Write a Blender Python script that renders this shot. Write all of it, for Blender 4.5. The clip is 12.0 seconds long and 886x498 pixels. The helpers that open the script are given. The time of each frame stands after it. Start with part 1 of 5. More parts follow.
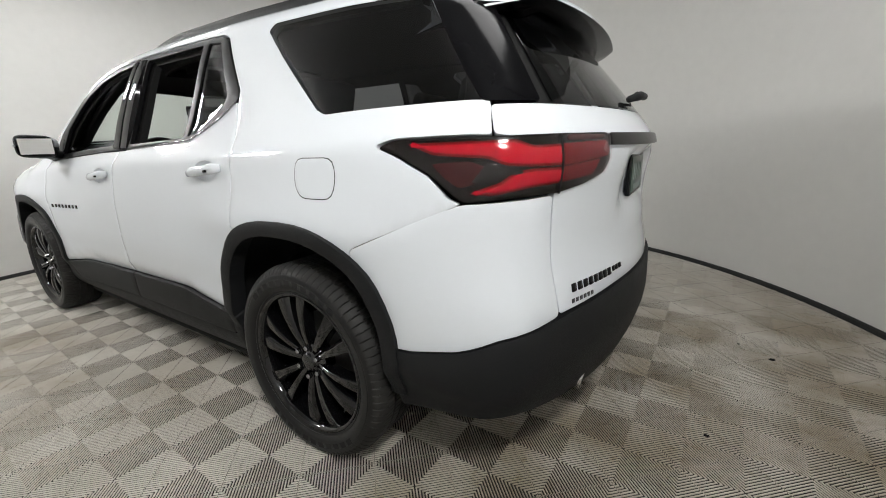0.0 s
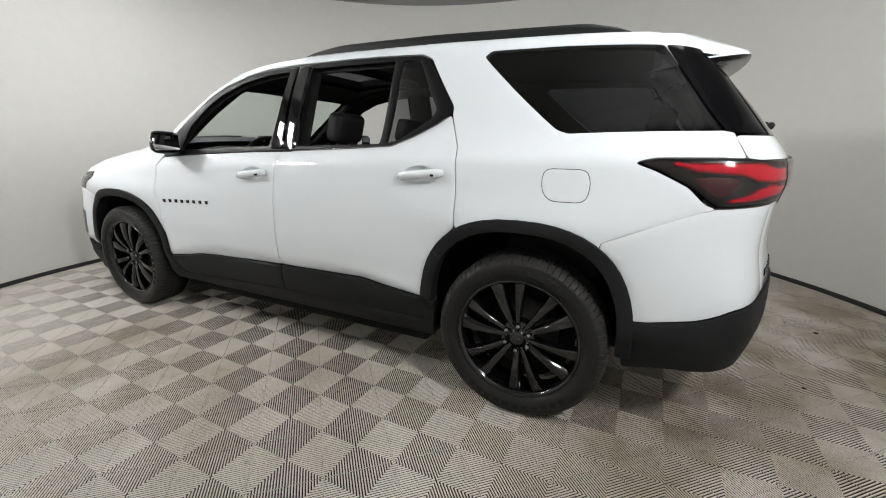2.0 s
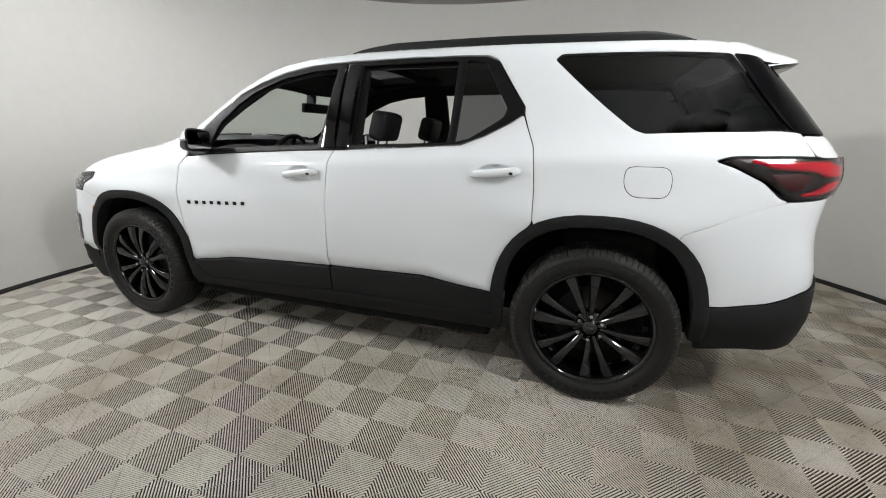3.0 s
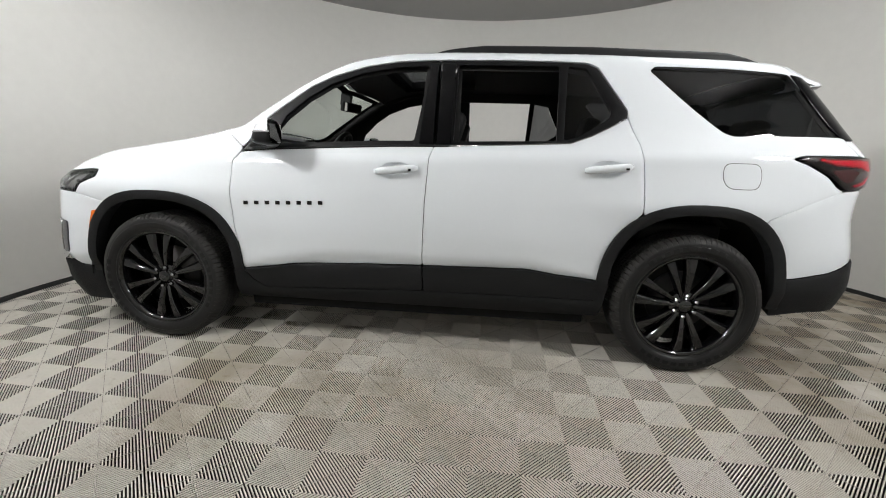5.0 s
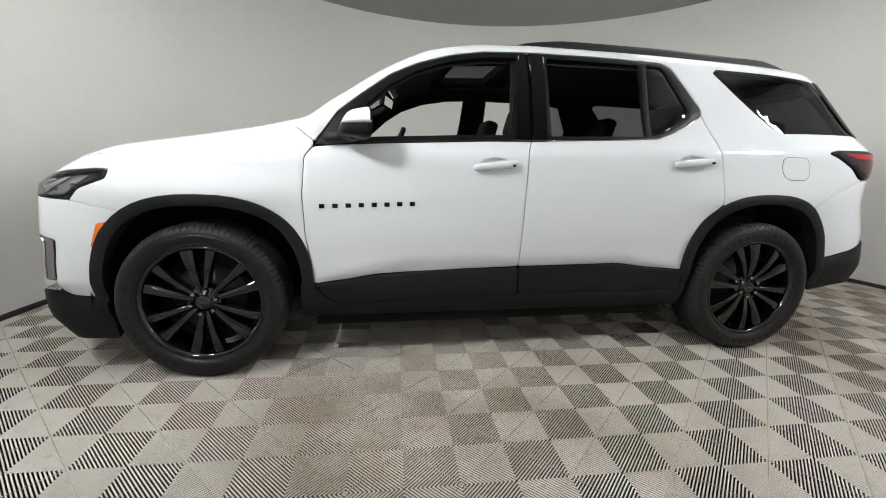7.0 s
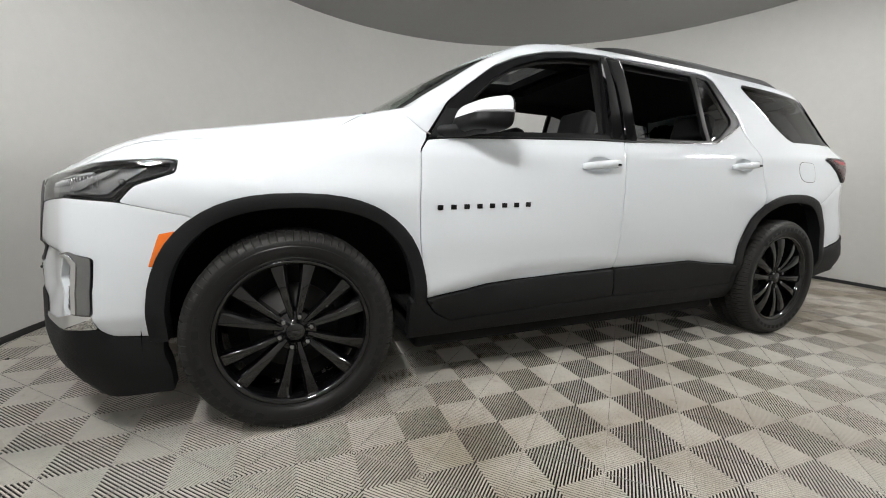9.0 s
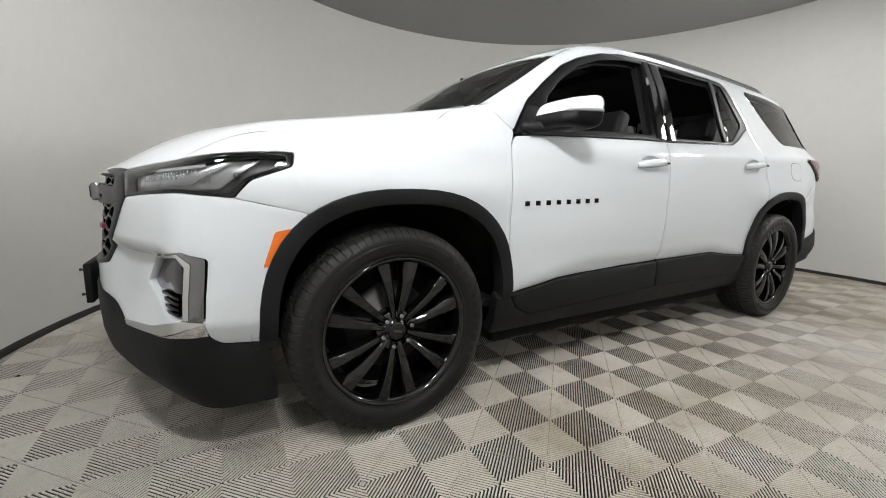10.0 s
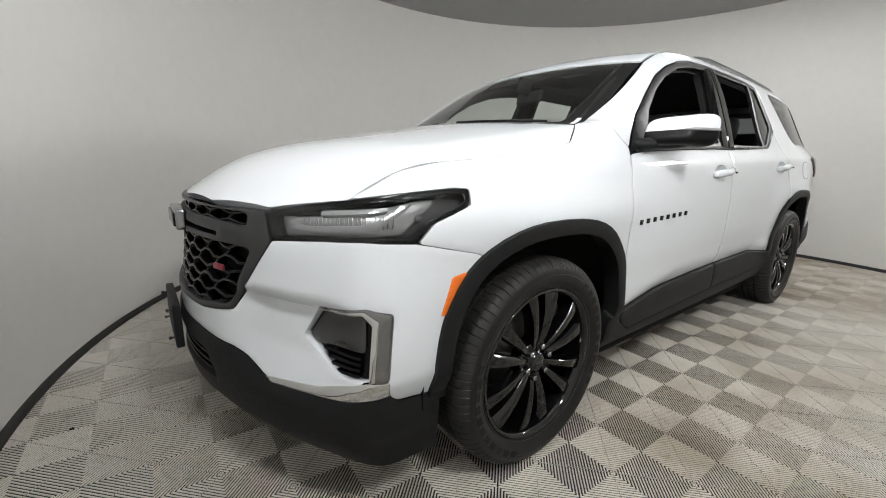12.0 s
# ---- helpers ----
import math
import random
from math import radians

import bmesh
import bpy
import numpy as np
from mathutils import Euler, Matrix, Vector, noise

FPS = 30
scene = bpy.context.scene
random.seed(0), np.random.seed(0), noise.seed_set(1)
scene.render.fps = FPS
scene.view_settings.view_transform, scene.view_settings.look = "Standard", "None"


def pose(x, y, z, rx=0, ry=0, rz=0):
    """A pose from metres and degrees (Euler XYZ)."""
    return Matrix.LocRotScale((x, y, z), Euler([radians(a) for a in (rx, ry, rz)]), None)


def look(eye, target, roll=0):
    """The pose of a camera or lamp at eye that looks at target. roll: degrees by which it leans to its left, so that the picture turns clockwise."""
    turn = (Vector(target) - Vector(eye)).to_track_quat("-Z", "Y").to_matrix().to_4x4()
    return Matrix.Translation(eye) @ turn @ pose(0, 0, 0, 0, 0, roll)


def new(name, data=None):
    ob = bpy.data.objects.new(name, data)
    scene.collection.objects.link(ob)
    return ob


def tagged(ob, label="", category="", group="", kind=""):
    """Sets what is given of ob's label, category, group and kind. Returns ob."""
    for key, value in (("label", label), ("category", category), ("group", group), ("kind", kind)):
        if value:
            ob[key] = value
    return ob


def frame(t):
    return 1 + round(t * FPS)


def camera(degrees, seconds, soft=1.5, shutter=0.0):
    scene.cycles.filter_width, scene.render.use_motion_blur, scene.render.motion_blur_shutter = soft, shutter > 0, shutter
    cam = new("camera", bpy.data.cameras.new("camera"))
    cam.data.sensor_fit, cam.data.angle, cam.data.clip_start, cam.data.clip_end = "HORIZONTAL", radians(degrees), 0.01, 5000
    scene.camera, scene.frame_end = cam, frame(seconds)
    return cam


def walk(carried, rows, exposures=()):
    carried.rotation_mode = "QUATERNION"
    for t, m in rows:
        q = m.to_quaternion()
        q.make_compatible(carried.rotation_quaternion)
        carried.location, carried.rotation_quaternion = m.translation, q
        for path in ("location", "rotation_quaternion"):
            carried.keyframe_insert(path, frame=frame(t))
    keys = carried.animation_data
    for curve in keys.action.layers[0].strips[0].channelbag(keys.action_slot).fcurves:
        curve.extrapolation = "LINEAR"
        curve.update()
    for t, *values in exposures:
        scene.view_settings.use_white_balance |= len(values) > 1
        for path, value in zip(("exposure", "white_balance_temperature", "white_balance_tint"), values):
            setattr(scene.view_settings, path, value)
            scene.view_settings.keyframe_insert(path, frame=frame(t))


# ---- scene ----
cam = camera(96.0, 12.0, soft=1.0)
PATH = [
    (0, (2.741, -1.803, 1.191), (1.692, -0.177, 0.684), -1.8),
    (0.5, (2.598, -2.05, 1.23), (1.56, -0.414, 0.736), -1.0),
    (1, (2.435, -2.272, 1.24), (1.441, -0.613, 0.734), -0.5),
    (1.5, (2.185, -2.432, 1.255), (1.268, -0.731, 0.74), 0.0),
    (2, (1.951, -2.579, 1.264), (1.115, -0.837, 0.745), 0.2),
    (2.5, (1.737, -2.75, 1.261), (0.992, -0.97, 0.736), 0.2),
    (3, (1.441, -2.83, 1.264), (0.808, -1.007, 0.739), 0.4),
    (3.2, (1.323, -2.871, 1.269), (0.736, -1.031, 0.749), 0.9),
    (5, (0.387, -3.116, 1.152), (0.212, -1.175, 0.705), 1.6),
    (5.5, (0.105, -3.08, 1.114), (0.056, -1.127, 0.686), 1.5),
    (6, (-0.15, -3.039, 1.124), (-0.087, -1.085, 0.702), 1.3),
    (6.5, (-0.399, -3.057, 1.099), (-0.217, -1.11, 0.678), 1.3),
    (7, (-0.657, -2.948, 1.07), (-0.359, -1.012, 0.666), 1.2),
    (7.2, (-0.734, -2.928, 1.031), (-0.405, -0.987, 0.679), 1.1),
    (8.8, (-1.491, -2.541, 0.946), (-0.771, -0.697, 0.658), 0.8),
    (9, (-1.581, -2.512, 0.949), (-0.823, -0.686, 0.651), 1.0),
    (9.5, (-1.858, -2.446, 0.942), (-0.98, -0.675, 0.64), 1.2),
    (10, (-2.117, -2.258, 0.941), (-1.127, -0.549, 0.624), 1.4),
    (10.5, (-2.318, -2.106, 0.935), (-1.239, -0.456, 0.597), 1.4),
    (11, (-2.448, -1.973, 0.896), (-1.295, -0.379, 0.535), 1.6),
    (11.5, (-2.586, -1.837, 0.978), (-1.4, -0.275, 0.587), 1.6),
    (12, (-2.645, -1.772, 1.11), (-1.452, -0.227, 0.673), 1.5),
]
walk(cam, [(t, look(eye, target, roll)) for t, eye, target, roll in PATH])

from mathutils.geometry import delaunay_2d_cdt

# ---- world and exposure: a closed booth, lit by wall lamps and added ceiling panels ----
world = bpy.data.worlds.new("world")
scene.world = world
world.use_nodes = True
world.node_tree.nodes["Background"].inputs[0].default_value = (0.5, 0.5, 0.5, 1)
world.node_tree.nodes["Background"].inputs[1].default_value = 0.02
scene.view_settings.exposure = 0.0
LAMP, WALL_LAMP = 9.3, 146.0

ROOM = (0.461, -0.163)
RADIUS, HEIGHT = 3.664, 3.165


# ---- materials ----
def material(name, colour, rough=0.5, metal=0.0, coat=0.0, vary=0.06, scale=6.0, bump=0.0, bump_scale=200.0, random_amount=0.0,
             rough_vary=0.08, spec=0.5):
    """A surface with two scales of unevenness in colour and gloss, and a fine relief."""
    m = bpy.data.materials.new(name)
    m.use_nodes = True
    nt = m.node_tree
    b = nt.nodes["Principled BSDF"]
    b.inputs["Metallic"].default_value = metal
    b.inputs["Specular IOR Level"].default_value = spec
    b.inputs["Coat Weight"].default_value = coat
    b.inputs["Coat Roughness"].default_value = 0.03
    co = nt.nodes.new("ShaderNodeTexCoord")
    big = nt.nodes.new("ShaderNodeTexNoise")
    big.inputs["Scale"].default_value = scale
    big.inputs["Detail"].default_value = 6
    fine = nt.nodes.new("ShaderNodeTexNoise")
    fine.inputs["Scale"].default_value = scale * 14
    fine.inputs["Detail"].default_value = 4
    nt.links.new(co.outputs["Object"], big.inputs["Vector"])
    nt.links.new(co.outputs["Object"], fine.inputs["Vector"])
    mixv = nt.nodes.new("ShaderNodeMath")
    mixv.operation = "ADD"
    nt.links.new(big.outputs["Fac"], mixv.inputs[0])
    nt.links.new(fine.outputs["Fac"], mixv.inputs[1])
    value = mixv.outputs[0]
    if random_amount:
        info = nt.nodes.new("ShaderNodeObjectInfo")
        k = nt.nodes.new("ShaderNodeMath")
        k.operation = "MULTIPLY_ADD"
        k.inputs[1].default_value = random_amount
        nt.links.new(info.outputs["Random"], k.inputs[0])
        nt.links.new(value, k.inputs[2])
        value = k.outputs[0]
    ramp = nt.nodes.new("ShaderNodeMapRange")
    ramp.inputs["From Min"].default_value = 0.6
    ramp.inputs["From Max"].default_value = 1.4 + random_amount
    ramp.inputs["To Min"].default_value = 1 - vary
    ramp.inputs["To Max"].default_value = 1 + vary
    nt.links.new(value, ramp.inputs["Value"])
    mul = nt.nodes.new("ShaderNodeVectorMath")
    mul.operation = "SCALE"
    mul.inputs[0].default_value = colour
    nt.links.new(ramp.outputs[0], mul.inputs["Scale"])
    nt.links.new(mul.outputs[0], b.inputs["Base Color"])
    rr = nt.nodes.new("ShaderNodeMapRange")
    rr.inputs["From Min"].default_value, rr.inputs["From Max"].default_value = 0.3, 0.7
    rr.inputs["To Min"].default_value, rr.inputs["To Max"].default_value = max(0.0, rough - rough_vary * rough), rough + rough_vary * rough
    nt.links.new(fine.outputs["Fac"], rr.inputs["Value"])
    nt.links.new(rr.outputs[0], b.inputs["Roughness"])
    if bump:
        grain = nt.nodes.new("ShaderNodeTexNoise")
        grain.inputs["Scale"].default_value = bump_scale
        grain.inputs["Detail"].default_value = 3
        nt.links.new(co.outputs["Object"], grain.inputs["Vector"])
        bn = nt.nodes.new("ShaderNodeBump")
        bn.inputs["Strength"].default_value = bump
        bn.inputs["Distance"].default_value = 0.002
        nt.links.new(grain.outputs["Fac"], bn.inputs["Height"])
        nt.links.new(bn.outputs[0], b.inputs["Normal"])
    return m


def glass(name, colour, rough=0.0):
    """Thin tinted glass: part clear, part mirror by Fresnel."""
    m = bpy.data.materials.new(name)
    m.use_nodes = True
    nt = m.node_tree
    nt.nodes.remove(nt.nodes["Principled BSDF"])
    out = nt.nodes["Material Output"]
    clear = nt.nodes.new("ShaderNodeBsdfTransparent")
    clear.inputs[0].default_value = (*colour, 1)
    gloss = nt.nodes.new("ShaderNodeBsdfGlossy")
    gloss.inputs["Color"].default_value = (1, 1, 1, 1)
    gloss.inputs["Roughness"].default_value = rough
    facing = nt.nodes.new("ShaderNodeLayerWeight")
    facing.inputs["Blend"].default_value = 0.5
    steep = nt.nodes.new("ShaderNodeMath")
    steep.operation = "POWER"
    steep.inputs[1].default_value = 5.0
    nt.links.new(facing.outputs["Facing"], steep.inputs[0])
    fr = nt.nodes.new("ShaderNodeMath")
    fr.operation = "MULTIPLY_ADD"
    fr.inputs[1].default_value, fr.inputs[2].default_value = 0.90, 0.034
    nt.links.new(steep.outputs[0], fr.inputs[0])
    mix = nt.nodes.new("ShaderNodeMixShader")
    nt.links.new(fr.outputs[0], mix.inputs[0])
    nt.links.new(clear.outputs[0], mix.inputs[1])
    nt.links.new(gloss.outputs[0], mix.inputs[2])
    nt.links.new(mix.outputs[0], out.inputs["Surface"])
    return m


def glowing(name, colour, strength):
    m = bpy.data.materials.new(name)
    m.use_nodes = True
    b = m.node_tree.nodes["Principled BSDF"]
    b.inputs["Base Color"].default_value = (0.8, 0.8, 0.8, 1)
    b.inputs["Emission Color"].default_value = (*colour, 1)
    b.inputs["Emission Strength"].default_value = strength
    return m


WALL = material("wall_paint", (0.755, 0.748, 0.722), 0.75, vary=0.03, scale=0.9, bump=0.15, bump_scale=60)
CEILING = material("ceiling_paint", (0.42, 0.42, 0.415), 0.85, vary=0.03, scale=1.2, bump=0.1, bump_scale=60)
RUBBER_TRIM = material("black_rubber_trim", (0.012, 0.012, 0.012), 0.6, vary=0.2, scale=8)
TILE = material("grey_plastic_tile", (0.635, 0.608, 0.550), 0.55, vary=0.10, scale=3.0, bump=0.2, bump_scale=300, random_amount=0.25)
# Rib sides near black: the shade in the grooves is put into the colour.
GROOVE_SHADE = material("shaded_groove_plastic", (0.042, 0.038, 0.031), 0.8, vary=0.25, scale=9)


def soil(m, spots):
    """Brown dust over the floor: broad clouds and scuffs, and a few trodden places (x, y, size, strength)."""
    nt = m.node_tree
    bsdf = nt.nodes["Principled BSDF"]
    clean = bsdf.inputs["Base Color"].links[0].from_socket
    geo = nt.nodes.new("ShaderNodeNewGeometry")

    def noise_at(scale, detail, lo, hi):
        n = nt.nodes.new("ShaderNodeTexNoise")
        n.inputs["Scale"].default_value, n.inputs["Detail"].default_value = scale, detail
        nt.links.new(geo.outputs["Position"], n.inputs["Vector"])
        r = nt.nodes.new("ShaderNodeMapRange")
        r.inputs["From Min"].default_value, r.inputs["From Max"].default_value = lo, hi
        nt.links.new(n.outputs["Fac"], r.inputs["Value"])
        return r.outputs[0]

    def math_node(op, a, b):
        k = nt.nodes.new("ShaderNodeMath")
        k.operation = op
        for i, v in enumerate((a, b)):
            if isinstance(v, (int, float)):
                k.inputs[i].default_value = v
            else:
                nt.links.new(v, k.inputs[i])
        return k.outputs[0]
    amount = math_node("MULTIPLY", noise_at(0.7, 5, 0.45, 0.75), 0.28)
    for x, y, size, strength in spots:
        dist = nt.nodes.new("ShaderNodeVectorMath")
        dist.operation = "DISTANCE"
        nt.links.new(geo.outputs["Position"], dist.inputs[0])
        dist.inputs[1].default_value = (x, y, 0)
        r = nt.nodes.new("ShaderNodeMapRange")
        r.interpolation_type = "SMOOTHSTEP"
        r.inputs["From Min"].default_value, r.inputs["From Max"].default_value = size, size * 0.25
        r.inputs["To Max"].default_value = strength
        nt.links.new(dist.outputs["Value"], r.inputs["Value"])
        amount = math_node("ADD", amount, math_node("MULTIPLY", r.outputs[0], noise_at(2.5, 5, 0.30, 0.62)))
    scuff = math_node("MULTIPLY", noise_at(22.0, 6, 0.58, 0.74), 0.30)
    amount = math_node("MINIMUM", math_node("ADD", amount, scuff), 0.9)
    mix = nt.nodes.new("ShaderNodeMix")
    mix.data_type = "RGBA"
    nt.links.new(amount, mix.inputs["Factor"])
    nt.links.new(clean, mix.inputs["A"])
    mix.inputs["B"].default_value = (0.25, 0.198, 0.125, 1)
    nt.links.new(mix.outputs["Result"], bsdf.inputs["Base Color"])


soil(TILE, ((3.5, 0.4, 2.4, 0.75), (2.3, -1.15, 1.0, 0.45), (-0.7, -1.42, 1.0, 0.52), (0.4, -1.38, 1.0, 0.34)))
# Near black, so the gaps between ribs read as deep shade.
UNDER = material("shaded_subfloor", (0.012, 0.011, 0.010), 0.9, vary=0.2, scale=4)
PAINT = material("white_car_paint", (0.675, 0.705, 0.737), 0.45, coat=1.0, vary=0.008, scale=3, rough_vary=0.02, spec=0.08)
BLACK_PLASTIC = material("black_grained_plastic", (0.009, 0.0095, 0.0102), 0.55, vary=0.12, scale=9, bump=0.25, bump_scale=900, spec=0.22)
GLOSS_BLACK = material("gloss_black_trim", (0.0035, 0.0035, 0.004), 0.14, coat=0.0, vary=0.1, scale=12, spec=0.22)
SATIN_BLACK = material("satin_black_trim", (0.0055, 0.0055, 0.006), 0.42, vary=0.1, scale=12, spec=0.14)
POLISHED_BLACK = material("polished_black_plate", (0.003, 0.003, 0.0035), 0.045, vary=0.05, scale=12, spec=0.32, rough_vary=0.0)
MATT_BLACK = material("matt_black_liner", (0.008, 0.008, 0.008), 0.9, vary=0.2, scale=9, bump=0.3, bump_scale=400, spec=0.2)
RUBBER = material("tyre_rubber", (0.0080, 0.0080, 0.0082), 0.36, vary=0.25, scale=14, bump=0.12, bump_scale=500, spec=0.34)
TREAD = material("dusty_tread_rubber", (0.019, 0.0185, 0.0175), 0.6, vary=0.3, scale=14, bump=0.2, bump_scale=300, spec=0.3)
RUBBER_MARK = material("worn_raised_lettering", (0.0025, 0.0025, 0.0025), 0.85, vary=0.1, scale=40)
WHEEL_BLACK = material("gloss_black_alloy", (0.0035, 0.0035, 0.004), 0.07, coat=0.0, vary=0.1, scale=20, spec=0.65)
STEEL = material("brake_steel", (0.09, 0.088, 0.085), 0.6, metal=1.0, vary=0.2, scale=30)
CHROME = material("chrome", (0.80, 0.80, 0.80), 0.07, metal=1.0, vary=0.03, scale=30)
PILLAR_BLACK = material("black_pillar_trim", (0.0032, 0.0032, 0.0038), 0.14, vary=0.05, scale=12, spec=0.09, rough_vary=0.0)
DARK_CHROME = material("dark_chrome", (0.30, 0.30, 0.31), 0.16, metal=1.0, vary=0.1, scale=40)
GREY_SATIN = material("dark_satin_grey_trim", (0.055, 0.055, 0.057), 0.38, metal=0.6, vary=0.06, scale=20)
LEATHER = material("black_leather", (0.014, 0.014, 0.015), 0.6, vary=0.15, scale=20, bump=0.25, bump_scale=350, spec=0.3)
CABIN = material("black_cabin_plastic", (0.009, 0.009, 0.009), 0.7, vary=0.15, scale=12, bump=0.2, bump_scale=500, spec=0.25)
HEADLINING = material("charcoal_headlining", (0.011, 0.011, 0.0115), 0.9, vary=0.1, scale=14, bump=0.2, bump_scale=600)
RED_LENS = material("red_lamp_lens", (0.44, 0.001, 0.014), 0.10, spec=0.3, coat=0.0, vary=0.10, scale=30)
DEEP_RED = material("deep_red_lamp_lens", (0.13, 0.001, 0.003), 0.10, spec=0.4, coat=0.0, vary=0.12, scale=40)
DARK_RED = material("smoked_red_lens", (0.035, 0.002, 0.003), 0.40, spec=0.2, coat=0.0, vary=0.1, scale=30)
SMOKED = material("smoked_lens", (0.004, 0.003, 0.003), 0.22, spec=0.22, coat=0.0, vary=0.1, scale=30)
ORANGE = material("amber_marker_lens", (0.75, 0.16, 0.012), 0.20, coat=0.8, vary=0.08, scale=60)
LAMP_GREY = material("headlamp_reflector_grey", (0.42, 0.42, 0.425), 0.24, metal=0.7, vary=0.15, scale=40)
LAMP_BASE = material("headlamp_base_grey", (0.07, 0.07, 0.072), 0.25, metal=0.3, vary=0.15, scale=40)
CHEVRON_GREY = material("dark_grey_lamp_divider", (0.012, 0.012, 0.0125), 0.15, vary=0.1, scale=40)
FOG_GREY = material("dark_fog_lens", (0.035, 0.035, 0.037), 0.12, coat=0.5, vary=0.1, scale=30)
LAMP_CLEAR = material("headlamp_light_guide", (0.30, 0.305, 0.31), 0.15, coat=0.8, vary=0.08, scale=60)
PALE = material("pale_marking", (0.75, 0.75, 0.74), 0.5, vary=0.05, scale=60)
FADED = material("faded_plate_marking", (0.16, 0.20, 0.18), 0.5, vary=0.1, scale=60)
RED_BADGE = material("red_badge", (0.22, 0.03, 0.05), 0.3, vary=0.1, scale=80)
DARK_GREEN = material("dark_green_plate", (0.01, 0.035, 0.025), 0.35, vary=0.1, scale=40)
MIRROR = material("mirror_glass", (0.85, 0.86, 0.86), 0.01, metal=1.0, vary=0.0)
CLEAR_GLASS = glass("windscreen_glass", (0.74, 0.80, 0.76))
DARK_GLASS = glass("privacy_glass", (0.17, 0.178, 0.185))
SIDE_TINT = glass("rear_side_glass", (0.22, 0.225, 0.23))
TAIL_COVER = glass("tail_lamp_cover", (0.93, 0.88, 0.89))
LENS_GLASS = glass("headlamp_cover", (0.80, 0.81, 0.82))
FILL_GLOW = glowing("added_panel_glow", (1.0, 0.995, 0.985), LAMP)
WALL_GLOW = glowing("wall_panel_glow", (1.0, 0.995, 0.985), WALL_LAMP)


# ---- building helpers ----
def mesh_from(name, verts, faces, mat, smooth=True):
    me = bpy.data.meshes.new(name)
    me.from_pydata([tuple(v) for v in verts], [], [tuple(f) for f in faces])
    me.materials.append(mat)
    if smooth:
        me.polygons.foreach_set("use_smooth", [True] * len(me.polygons))
    me.update()
    return me


def put(name, me, parent=None, label="", at=None):
    ob = new(name, me)
    if at is not None:
        ob.matrix_basis = at
    if parent is not None:
        ob.parent = parent
    if label:
        ob["label"] = label
    return ob


def part(name, bm, mat, parent, label="", smooth=True, at=None):
    """Links a bmesh as one mesh object under a thing or a part."""
    me = bpy.data.meshes.new(name)
    bm.to_mesh(me)
    bm.free()
    me.materials.append(mat)
    if smooth:
        me.polygons.foreach_set("use_smooth", [True] * len(me.polygons))
    return put(name, me, parent, label, at)


def box(bm, lo, hi, bevel=0.0, seg=2, m=None):
    """A bevelled box from corner to corner, added to bm."""
    lo, hi = Vector(lo), Vector(hi)
    made = bmesh.ops.create_cube(bm, size=1.0, matrix=Matrix.Translation((lo + hi) / 2) @ Matrix.Diagonal((*(hi - lo), 1)))
    verts = made["verts"]
    if bevel:
        edges = list({e for v in verts for e in v.link_edges})
        made = bmesh.ops.bevel(bm, geom=edges, offset=bevel, segments=seg, affect="EDGES", profile=0.6)
        verts = [v for v in made["verts"]]
        verts = list({v for f in made["faces"] for v in f.verts} | set(verts))
    if m is not None:
        bmesh.ops.transform(bm, matrix=m, verts=verts)
    return verts


def boxed(lo, hi, bevel=0.0, seg=2, m=None):
    bm = bmesh.new()
    box(bm, lo, hi, bevel, seg, m)
    return bm


def lathe(profile, n, axis="y", arc=(0, 2 * math.pi)):
    """Verts and faces of a profile of (radius, along) turned about an axis."""
    closed = abs(arc[1] - arc[0] - 2 * math.pi) < 1e-6
    m = n if closed else n + 1
    verts, faces = [], []
    for i in range(m):
        a = arc[0] + (arc[1] - arc[0]) * i / n
        for r, h in profile:
            c, s = r * math.cos(a), r * math.sin(a)
            verts.append((c, h, s) if axis == "y" else (c, s, h))
    k = len(profile)
    for i in range(n):
        for j in range(k - 1):
            a, b = i * k + j, (i + 1) % m * k + j
            faces.append((a, a + 1, b + 1, b))
    return verts, faces


def tube(points, radius, n=8, flat=1.0):
    """Verts and faces of a round or flattened bar along points; radius may be a list."""
    pts = [Vector(p) for p in points]
    radii = radius if isinstance(radius, (list, tuple)) else [radius] * len(pts)
    verts, faces = [], []
    for i, p in enumerate(pts):
        d = (pts[min(i + 1, len(pts) - 1)] - pts[max(i - 1, 0)]).normalized()
        side = d.cross(Vector((0, 0, 1)))
        side = side.normalized() if side.length > 1e-3 else Vector((1, 0, 0))
        up = side.cross(d).normalized()
        for k in range(n):
            a = 2 * math.pi * k / n
            verts.append(p + radii[i] * (math.cos(a) * side + flat * math.sin(a) * up))
    for i in range(len(pts) - 1):
        for k in range(n):
            a, b = i * n + k, i * n + (k + 1) % n
            faces.append((a, b, b + n, a + n))
    faces.append(tuple(range(n))[::-1])
    faces.append(tuple(range((len(pts) - 1) * n, len(pts) * n)))
    return verts, faces


# ---- the booth ----
def ring(profile, n, name, mat, arc=(0, 2 * math.pi)):
    v, f = lathe(profile, n, "z", arc)
    return mesh_from(name, [(x + ROOM[0], y + ROOM[1], z) for x, y, z in v], f, mat)


